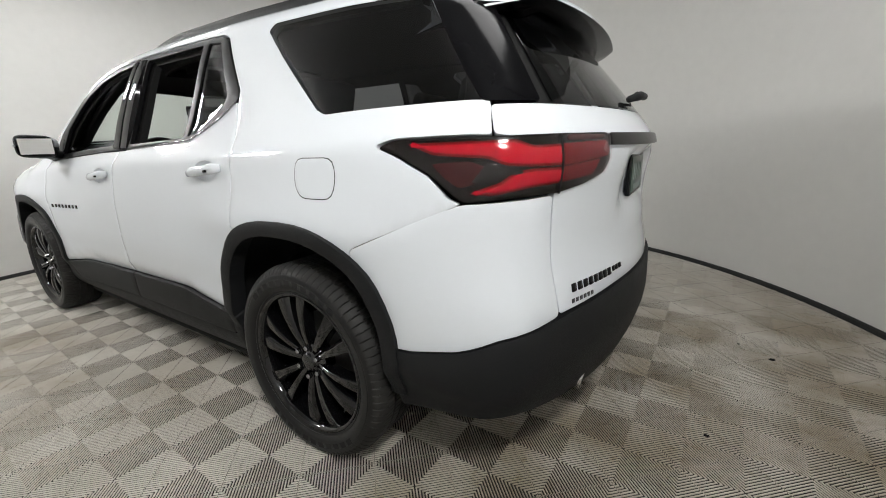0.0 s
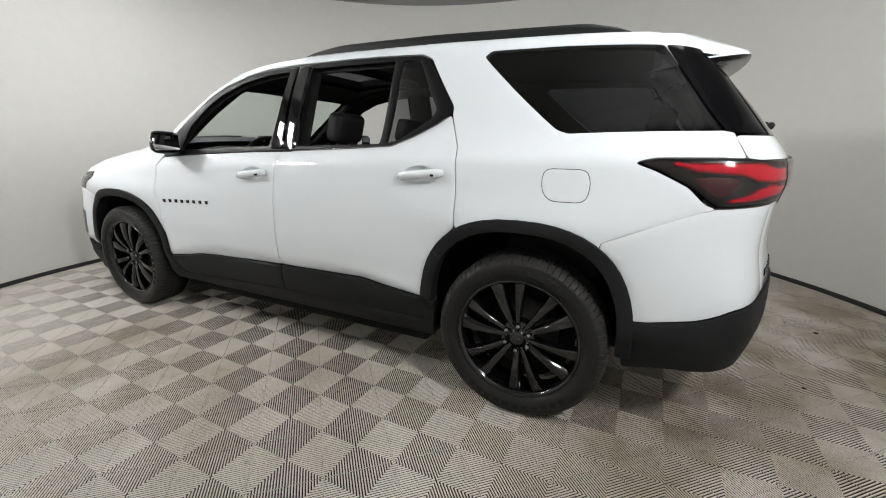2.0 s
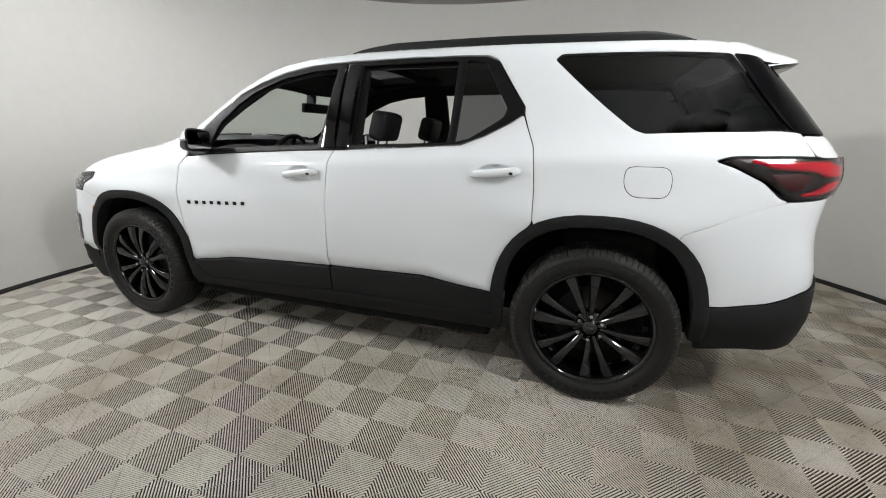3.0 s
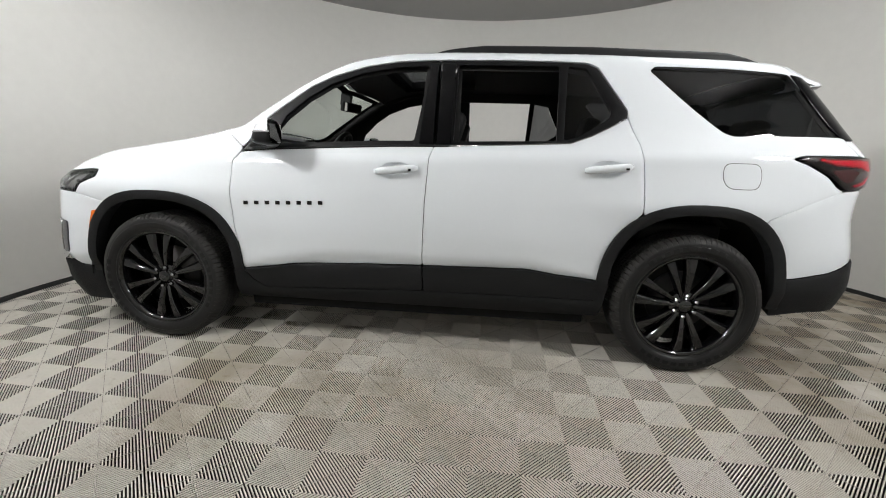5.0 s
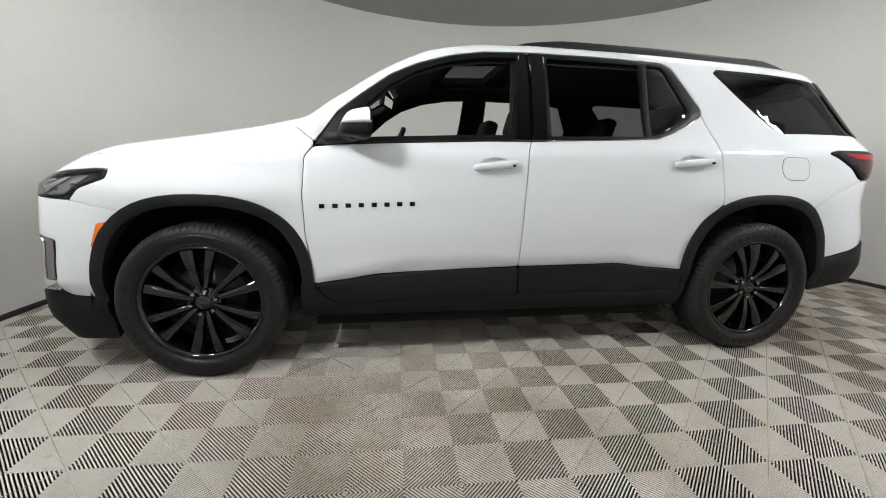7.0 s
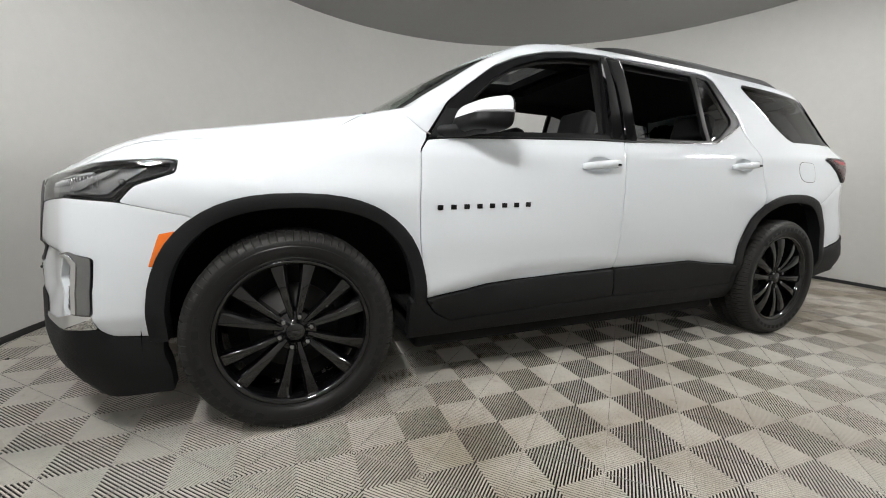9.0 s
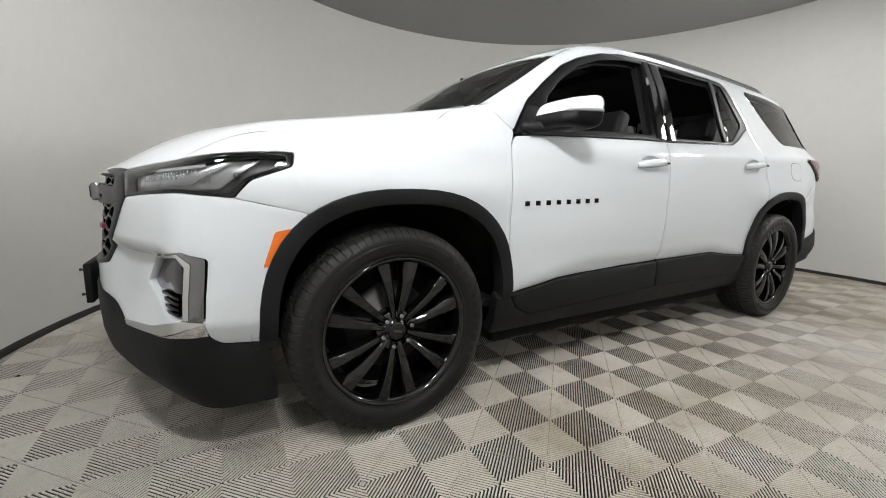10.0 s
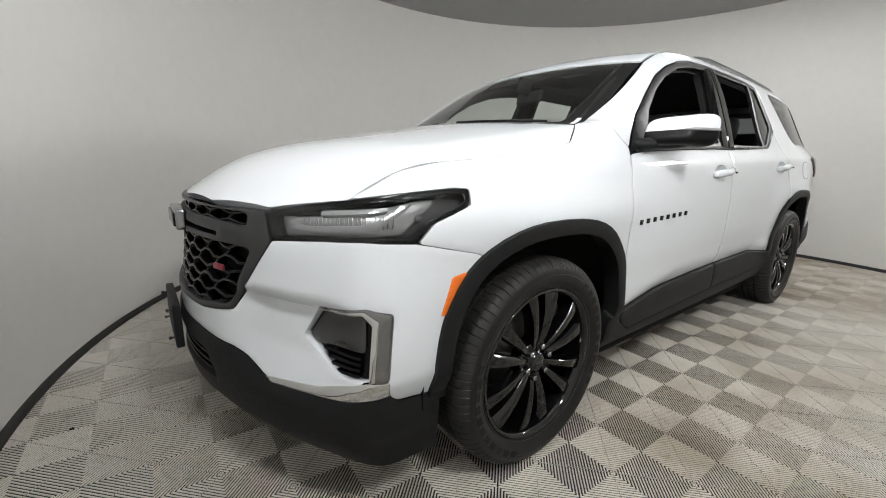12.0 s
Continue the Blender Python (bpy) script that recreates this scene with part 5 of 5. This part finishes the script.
# ---- mirrors, handles, rails, strips ----
def mirror_parts():
    """The door mirror: white cap, black foot, chrome-edged indicator and glass."""
    out = []
    c = Vector((-0.776, -0.985, 1.254))

    def shell(q):
        """A rounded box, flat at the back, set askew so that its front leans towards the door."""
        x, y, z = (math.copysign(abs(w) ** 0.48, w) for w in q)
        x = min(x, 0.90)
        rear = (x + 1) / 2
        return c + Vector((x * 0.075 - 0.020 * y + 0.012 * z * (1 - x), y * 0.099 - 0.036 * x, z * (0.056 + 0.018 * rear) - 0.005 * y))
    bm = bmesh.new()
    bmesh.ops.create_uvsphere(bm, u_segments=56, v_segments=36, radius=1.0)
    for v in bm.verts:
        v.co = shell(v.co)

    def is_cap(f):
        m = f.calc_center_median()
        return m.z > c.z + 0.002 and m.x < c.x + 0.052 - 0.204 * (m.y - c.y + 0.034)

    def in_opening(f):
        m = f.calc_center_median() - c - Vector((0, -0.0324, 0))
        return m.x + 0.202 * m.y > 0.062 and abs(m.y) < 0.082 and abs(m.z) < 0.058
    bm2 = bm.copy()
    bmesh.ops.delete(bm, geom=[f for f in bm.faces if not is_cap(f)], context="FACES")
    bmesh.ops.delete(bm2, geom=[f for f in bm2.faces if is_cap(f) or in_opening(f)], context="FACES")
    for b, name, mat in ((bm, "mirror_cap", PAINT), (bm2, "mirror_base", SATIN_BLACK)):
        me = bpy.data.meshes.new(name)
        b.to_mesh(me)
        b.free()
        me.materials.append(mat)
        me.polygons.foreach_set("use_smooth", [True] * len(me.polygons))
        out.append((name, me))
    foot = spot("s", -0.90, 1.195)
    v, f = tube([foot + np.array((0.0, 0.03, 0)), foot + np.array((0.01, -0.02, 0.0)), (c.x - 0.03, c.y + 0.09, c.z - 0.050), (c.x - 0.01, c.y, c.z - 0.048), (c.x, c.y - 0.04, c.z - 0.046)], [0.050, 0.046, 0.046, 0.040, 0.028], 12, 0.60)
    out.append(("mirror_foot", mesh_from("mirror_foot", v, f, BLACK_PLASTIC)))
    turn = [radians(d) for d in (25, 40, 55, 70, 85, 100, 115, 128)]
    v, f = tube([shell((-math.cos(d), -math.sin(d), 0.0)) for d in turn], [0.002, 0.005, 0.006, 0.006, 0.006, 0.006, 0.006, 0.005], 10)
    out.append(("indicator", mesh_from("indicator", v, f, LAMP_CLEAR)))
    bm = boxed((0.0, -0.078, -0.048), (0.003, 0.078, 0.048), 0.0012, 1, Matrix.Translation((c.x + 0.040, c.y - 0.0164, c.z + 0.001)) @ pose(0, 0, 0, 0, 0, -7))
    me = bpy.data.meshes.new("mirror_glass")
    bm.to_mesh(me)
    bm.free()
    me.materials.append(MIRROR)
    out.append(("mirror_glass", me))
    return out


MIRROR_LABELS = {"mirror_cap": "white mirror cap", "mirror_base": "gloss black mirror shell", "indicator": "clear indicator strip", "mirror_glass": "mirror glass"}
made = mirror_parts()
for far in (False, True):
    base = put("door_mirror", None, car, "white-capped door mirror on a black foot")
    for name, me in made:
        put(name, mirrored_mesh(me) if far else me, base, MIRROR_LABELS.get(name, ""))
panel("mirror_sail", car, S((-0.965, 1.172), (-0.880, 1.300), (-0.815, 1.300), (-0.815, 1.195)), "side", BLACK_PLASTIC, "black corner piece behind the mirror", off=0.003, step=0.03)


def handle_mesh(x, z):
    """A pull handle bowed out from the door over a shallow cup."""
    p0 = [spot("s", x + d, z + 0.012 * d / 0.12) for d in (-0.115, -0.095, -0.05, 0, 0.05, 0.095, 0.118)]
    outs = (0.002, 0.018, 0.028, 0.031, 0.030, 0.022, 0.004)
    v, f = tube([p + np.array((0, -o, 0)) for p, o in zip(p0, outs)], [0.010, 0.014, 0.0155, 0.016, 0.016, 0.016, 0.011], 12, 1.28)
    return mesh_from("door_handle", v, f, PAINT)


def cup_mesh(x, z):
    me = sheet("handle_cup", [("s", x + 0.094 * math.cos(a), z + 0.046 * math.sin(a)) for a in np.linspace(0, 2 * math.pi, 25)[:-1]], "side", PAINT, off=-0.002, depth=0.002, hem=0.002, step=0.014, r=0, gap=0)
    for v in me.vertices:
        d = math.hypot((v.co.x - x) / 0.088, (v.co.z - z) / 0.040)
        v.co.y += 0.020 * max(0, 1 - d * d) ** 0.6
    return me


for x, z in (FRONT_CUP, REAR_CUP):
    cup = cup_mesh(x, z)
    hm = handle_mesh(x, z)
    lock = boxed((x + 0.075, spot("s", x, z)[1] - 0.050, z - 0.004), (x + 0.090, spot("s", x, z)[1] - 0.042, z + 0.006), 0.001)
    lk = bpy.data.meshes.new("key_button")
    lock.to_mesh(lk)
    lock.free()
    lk.materials.append(GLOSS_BLACK)
    for far in (False, True):
        base = put("door_handle", None, car, "white pull door handle")
        put("handle_cup", mirrored_mesh(cup) if far else cup, base)
        put("handle_grip", mirrored_mesh(hm) if far else hm, base)
        put("key_button", mirrored_mesh(lk) if far else lk, base, "small black key button")


def rail_mesh():
    """A low black roof rail that springs from the roof and sinks back into it."""
    xs = np.linspace(0.10, 1.86, 34)
    verts, faces = [], []
    for x in xs:
        s = (x - 0.10) / 1.76
        lift = 0.038 * min(1, (s / 0.16)) ** 0.6 * min(1, (1 - s) / 0.10) ** 0.7
        p = spot("t", x, 0.590)
        w = 0.017 + 0.004 * (1 - abs(2 * s - 1))
        for y, z in ((-w, -0.004), (-w, lift * 0.55), (-w * 0.55, lift), (w * 0.55, lift), (w, lift * 0.55), (w, -0.004)):
            verts.append((x, p[1] + y, p[2] + z))
    for i in range(len(xs) - 1):
        for j in range(5):
            q = i * 6 + j
            faces.append((q, q + 1, q + 7, q + 6))
    me = mesh_from("roof_rail", verts, faces, BLACK_PLASTIC)
    bm = bmesh.new()
    bm.from_mesh(me)
    bmesh.ops.recalc_face_normals(bm, faces=bm.faces)
    bm.to_mesh(me)
    bm.free()
    return me


twin("roof_rail", rail_mesh(), car, "black roof rail")
strip = [spot("s", x, z) + np.array((0, -0.003, 0)) for x, z in ((-0.94, 1.166), (-0.84, 1.172), (-0.5, 1.190), (-0.11, 1.2075), (0.2, 1.2135), (0.55, 1.228), (0.85, 1.2435), (0.96, 1.284), (1.08, 1.344), (1.132, 1.376))]
v, f = tube(strip[:5], 0.0050, 8)
twin("window_seal", mesh_from("window_seal", v, f, BLACK_PLASTIC), car, "black seal under the front side window")
v, f = tube(strip[4:], 0.0032, 8)
twin("window_strip", mesh_from("window_strip", v, f, DARK_CHROME), car, "thin dark chrome strip under the rear side windows")
for line in (((-1.185, 0.60), (-1.20, 0.42), (-1.225, 0.22), (-1.24, 0.05)), ((-1.235, -0.12), (-1.225, -0.24), (-1.205, -0.44), (-1.19, -0.62))):
    pts = [spot("t", x, abs(a)) * np.array((1, 1 if a > 0 else -1, 1)) + np.array((-0.004, 0, 0.004)) for x, a in line]
    v, f = tube(pts, 0.006, 8)
    put("windscreen_wiper", mesh_from("windscreen_wiper", v, f, BLACK_PLASTIC), car, "black windscreen wiper")
# black linings inside the front pillars and along the roof edge
line = [spot("t", x, a) for x, a in ((-1.16, 0.69), (-1.05, 0.672), (-0.9, 0.652), (-0.75, 0.628), (-0.56, 0.595), (-0.3, 0.57), (0.1, 0.55))]
v, f = tube([p + np.array((0.010, 0.004, -0.036)) for p in line], [0.026, 0.028, 0.030, 0.030, 0.030, 0.030, 0.02], 12)
twin("pillar_cover", mesh_from("pillar_cover", v, f, CABIN), car, "black lining of the windscreen pillar")
panel("screen_sticker", car, [("t", -1.165, 0.724), ("t", -1.060, 0.684), ("t", -1.066, 0.667), ("t", -1.171, 0.707)], "top", PALE, "small white sticker in the windscreen corner", both=False, off=-0.004, depth=0.002, hem=0.0005, step=0.03, r=0)

# ---- cabin ----
INNER_SIDE = [("s", -0.95, 1.20), ("t", -1.10, 0.735), ("t", -0.9, 0.70), ("t", -0.56, 0.640), ("t", -0.3, 0.60), ("t", 0, 0.59), ("t", 1.0, 0.57), ("t", 1.93, 0.56), ("s", 2.15, 1.40), ("s", 2.18, 1.10), ("s", 1.98, 1.0), ("s", 1.20, 1.0), ("s", 1.20, 1.25), ("s", 1.10, 1.37), ("s", 0.96, 1.62), ("s", 0.80, 1.650),
              ("s", 0.13, 1.655), ("s", -0.11, 1.64), ("s", -0.31, 1.605), ("s", -0.49, 1.54), ("s", -0.62, 1.46), ("s", -0.74, 1.355), ("s", -0.82, 1.25)]
panel("pillar_lining", car, INNER_SIDE, "side", HEADLINING, "charcoal pillar lining", off=-0.035, depth=0.004, step=0.06, holes=[(QUARTER, False, 0.012)])
panel("centre_pillar_lining", car, S((0.05, 1.66), (0.25, 1.66), (0.25, 1.0), (0.0, 1.0)), "side", CABIN, "black centre pillar lining", off=-0.03, depth=0.03, step=0.06)
panel("door_card", car, S((-0.98, 1.195), (0.03, 1.235), (0.03, 0.45), (-0.98, 0.45)), "side", CABIN, "black inner door panel", off=-0.055, depth=0.02, step=0.08)
panel("door_card", car, S((0.18, 1.24), (0.86, 1.255), (1.10, 1.33), (1.10, 0.9), (0.95, 0.45), (0.18, 0.45)), "side", CABIN, "black inner door panel", off=-0.055, depth=0.02, step=0.08)
panel("side_trim", car, S((1.12, 1.30), (1.62, 1.305), (2.18, 1.295), (2.20, 0.60), (2.0, 0.90), (1.55, 0.93), (1.12, 0.90)), "side", CABIN, "black load bay side trim", off=-0.06, depth=0.01, step=0.08)
panel("headlining", car, [("t", -0.60, 0.001), ("t", -0.52, 0.60), ("t", 0, 0.585), ("t", 1.0, 0.57), ("t", 1.95, 0.56), ("t", 1.97, 0.001)], "top", HEADLINING, "charcoal headlining", sym=True, off=-0.05, depth=0.01, step=0.08, holes=[(SUNROOF, True, 0.03)])
bm = bmesh.new()
box(bm, (-1.05, -0.80, 0.38), (2.30, 0.80, 0.42), 0.01)
part("cabin_floor", bm, CABIN, car)


def dash_mesh():
    prof = [(-1.24, 1.165), (-1.10, 1.19), (-0.95, 1.195), (-0.84, 1.16), (-0.80, 1.10), (-0.83, 0.95), (-0.92, 0.70), (-1.0, 0.50)]
    verts, faces = [], []
    ys = np.linspace(-0.78, 0.78, 21)
    for y in ys:
        hump = 0.035 * math.exp(-((y + 0.38) / 0.17) ** 2)
        dip = -0.02 * math.exp(-(y / 0.2) ** 2)
        for i, (x, z) in enumerate(prof):
            verts.append((x, y, z + (hump + dip if 1 <= i <= 3 else 0)))
    k = len(prof)
    for i in range(len(ys) - 1):
        for j in range(k - 1):
            q = i * k + j
            faces.append((q, q + 1, q + k + 1, q + k))
    return mesh_from("dashboard", verts, faces, CABIN)


put("dashboard", dash_mesh(), car, "black dashboard")
part("centre_screen", boxed((-0.835, -0.13, 1.07), (-0.80, 0.13, 1.24), 0.008), GLOSS_BLACK, car, "dark central screen", at=Matrix.Identity(4))
part("centre_console", boxed((-0.90, -0.14, 0.42), (0.15, 0.14, 0.78), 0.03), CABIN, car)
steering = put("steering_wheel", None, car, "black leather steering wheel")
steering.matrix_basis = Matrix.Translation((-0.60, -0.40, 1.12)) @ Matrix.Rotation(radians(-66), 4, "Y")
ring_pts, n1, n2 = [], 40, 10
for i in range(n1):
    a = 2 * math.pi * i / n1
    for j in range(n2):
        b = 2 * math.pi * j / n2
        rr = 0.183 + 0.016 * math.cos(b)
        ring_pts.append((rr * math.cos(a), rr * math.sin(a), 0.016 * math.sin(b)))
put("steering_rim", mesh_from("steering_rim", ring_pts, [(i * n2 + j, (i + 1) % n1 * n2 + j, (i + 1) % n1 * n2 + (j + 1) % n2, i * n2 + (j + 1) % n2) for i in range(n1) for j in range(n2)], LEATHER), steering)
part("steering_hub", boxed((-0.07, -0.08, -0.03), (0.07, 0.08, 0.015), 0.02, 3), CABIN, steering)
for a in (0, 180, 90 + 180):
    part("steering_spoke", boxed((0.05, -0.018, -0.012), (0.175, 0.018, 0.006), 0.005, 2, Matrix.Rotation(radians(a + 90), 4, "Z")), CABIN, steering)
mirror_in = put("rear_view_mirror", None, car, "interior rear-view mirror")
mirror_in.matrix_basis = Matrix.Translation((-0.62, 0.0, 1.50)) @ pose(0, 0, 0, 0, 10, -14)
part("mirror_shell", boxed((-0.02, -0.125, -0.035), (0.012, 0.125, 0.035), 0.014, 3), CABIN, mirror_in)
part("mirror_glass", boxed((0.0125, -0.115, -0.028), (0.0145, 0.115, 0.028)), MIRROR, mirror_in, smooth=False)
part("mirror_stem", boxed((-0.10, -0.012, 0.01), (-0.01, 0.012, 0.10), 0.006), CABIN, mirror_in)


def seat(x, y, wide, back_h, name, label):
    """A padded seat with bolsters, a leaning back and a headrest on two posts."""
    base = put(name, None, car, label)
    base.matrix_basis = Matrix.Translation((x, y, 0.42))
    h = wide / 2

    def pad(pname, lo, hi, bevel, m=None, parent=base):
        return part(pname, boxed(lo, hi, bevel, 4, m), LEATHER, parent)
    pad("seat_cushion", (-0.26, -h + 0.05, 0.20), (0.25, h - 0.05, 0.36), 0.05)
    for s in (-1, 1):
        pad("seat_bolster", (-0.25, s * h - 0.045, 0.20), (0.22, s * h + 0.045, 0.385), 0.04)
    lean = Matrix.Translation((0.22, 0, 0.30)) @ Matrix.Rotation(radians(16), 4, "Y")
    pad("backrest", (-0.06, -h + 0.05, 0.0), (0.07, h - 0.05, back_h), 0.05, lean)
    for s in (-1, 1):
        pad("back_bolster", (-0.085, s * (h - 0.035) - 0.045, 0.06), (0.06, s * (h - 0.035) + 0.045, back_h * 0.82), 0.04, lean)
    pad("headrest", (-0.055, -0.135, back_h + 0.045), (0.055, 0.135, back_h + 0.225), 0.045, lean)
    for s in (-1, 1):
        part("headrest_post", boxed((-0.006, s * 0.06 - 0.006, back_h - 0.02), (0.006, s * 0.06 + 0.006, back_h + 0.06), 0.002, 1, lean), STEEL, base)
    part("seat_base", boxed((-0.24, -h + 0.02, 0.0), (0.24, h - 0.02, 0.21), 0.02), CABIN, base)


for y in (-0.40, 0.40):
    seat(-0.20, y, 0.54, 0.52, "front_seat", "black leather front seat")
for y in (-0.42, 0.42):
    seat(0.82, y, 0.52, 0.58, "middle_seat", "black leather second-row seat")
for y in (-0.36, 0.0, 0.36):
    seat(1.62, y, 0.40, 0.50, "third_row_seat", "black leather third-row seat")


# ---- the floor: ribbed click tiles laid at an angle to the car ----
PITCH = 0.1967
TILE_SIDE = PITCH * math.sqrt(2)


def tile_mesh():
    """A square tile: a thin rim, and in each quarter ribs that run from its edge in to the diagonals."""
    h, n = TILE_SIDE / 2 - 0.0002, 13
    p, rim, deep, e = h / n, 0.0016, -0.018, 0.0011
    half, drop = p * 0.25, -0.0034
    verts, faces, kinds = [], [], []
    for q in range(4):
        c, s = math.cos(q * math.pi / 2), math.sin(q * math.pi / 2)

        def quad_bar(pts):
            b = len(verts)
            for x, y, z in pts:
                verts.append((c * x - s * y, s * x + c * y, z))
            return b
        for i in range(-n, n):
            u = (i + 0.5) * p
            lo, hi = abs(u - half), abs(u + half)
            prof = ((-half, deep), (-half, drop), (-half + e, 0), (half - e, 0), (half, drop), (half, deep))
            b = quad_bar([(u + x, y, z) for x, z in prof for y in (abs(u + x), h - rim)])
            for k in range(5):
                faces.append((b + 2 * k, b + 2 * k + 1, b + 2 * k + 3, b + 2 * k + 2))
                # Sides of the ribs take the painted groove shade.
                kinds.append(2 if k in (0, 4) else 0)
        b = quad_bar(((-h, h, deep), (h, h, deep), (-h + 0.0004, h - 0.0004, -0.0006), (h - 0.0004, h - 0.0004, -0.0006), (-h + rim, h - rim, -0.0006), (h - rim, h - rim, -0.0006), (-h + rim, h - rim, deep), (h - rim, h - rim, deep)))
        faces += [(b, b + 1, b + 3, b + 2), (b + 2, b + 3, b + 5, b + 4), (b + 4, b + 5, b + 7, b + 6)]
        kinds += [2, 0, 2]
    # A near-black sheet under the ribs stands for shade in the gaps.
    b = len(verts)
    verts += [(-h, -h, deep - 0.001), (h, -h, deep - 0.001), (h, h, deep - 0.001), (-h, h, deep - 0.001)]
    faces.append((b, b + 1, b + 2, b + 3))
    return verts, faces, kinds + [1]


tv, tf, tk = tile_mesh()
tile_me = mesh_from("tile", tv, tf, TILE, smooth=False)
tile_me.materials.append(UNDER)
tile_me.materials.append(GROOVE_SHADE)
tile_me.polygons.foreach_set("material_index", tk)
tile_floor = tagged(new("floor"), "grey ribbed plastic click tiles with ribs in alternating directions, scuffed and dusty", "floor", kind="structure")
turn = radians(-1.79 + 45)
cells = []
for i in range(-40, 41):
    for j in range(-40, 41):
        c, s = math.cos(turn), math.sin(turn)
        x, y = -1.362 + TILE_SIDE * (c * (i + 0.5) - s * (j + 0.5)), -1.171 + TILE_SIDE * (s * (i + 0.5) + c * (j + 0.5))
        d = math.hypot(x - ROOM[0], y - ROOM[1])
        if d < RADIUS - 0.02 + TILE_SIDE * 0.7:
            cells.append((x, y, d))
# the tiles of the aisle beside the car are pieces of their own
cells.sort(key=lambda q: math.hypot(q[0] * 0.75, q[1] + 1.9))
far_v, far_f, far_m = [], [], []
for k, (x, y, d) in enumerate(cells):
    m = Matrix.Translation((x, y, 0)) @ Matrix.Rotation(turn, 4, "Z")
    if k < 300 and d < RADIUS - 0.02 - TILE_SIDE * 0.72:
        put("tile", tile_me, tile_floor, at=m)
    else:
        b = len(far_v)
        far_v += [m @ Vector(v) for v in tv]
        far_f += [tuple(b + i for i in f) for f in tf]
        far_m += tk
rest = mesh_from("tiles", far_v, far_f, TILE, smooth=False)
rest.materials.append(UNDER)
rest.materials.append(GROOVE_SHADE)
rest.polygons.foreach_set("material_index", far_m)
tagged(put("tiles", rest, tile_floor), kind="stuff")


# ---- crumbs of dirt on the tiles ----
def crumb(x, y, size, seed):
    """A small ragged lump of dried dirt."""
    rng = random.Random(seed)
    bm = bmesh.new()
    bmesh.ops.create_icosphere(bm, subdivisions=2, radius=1.0)
    for v in bm.verts:
        k = rng.uniform(0.7, 1.2)
        v.co = Vector((x + size * k * v.co.x, y + 0.7 * size * k * v.co.y, 0.0004 + max(0.0, 0.45 * size * (k * v.co.z + 0.55))))
    me = bpy.data.meshes.new("dirt_crumb")
    bm.to_mesh(me)
    bm.free()
    me.materials.append(MATT_BLACK)
    tagged(put("dirt_crumb", me), "small dark crumb of dried dirt on the ribbed tiles", "crumb", group="crumbs of dirt")


for k, (x, y, size) in enumerate(((3.18, 0.78, 0.014), (2.88, -0.07, 0.011), (3.04, 0.91, 0.008), (-2.96, 0.26, 0.009))):
    crumb(x, y, size, k + 3)
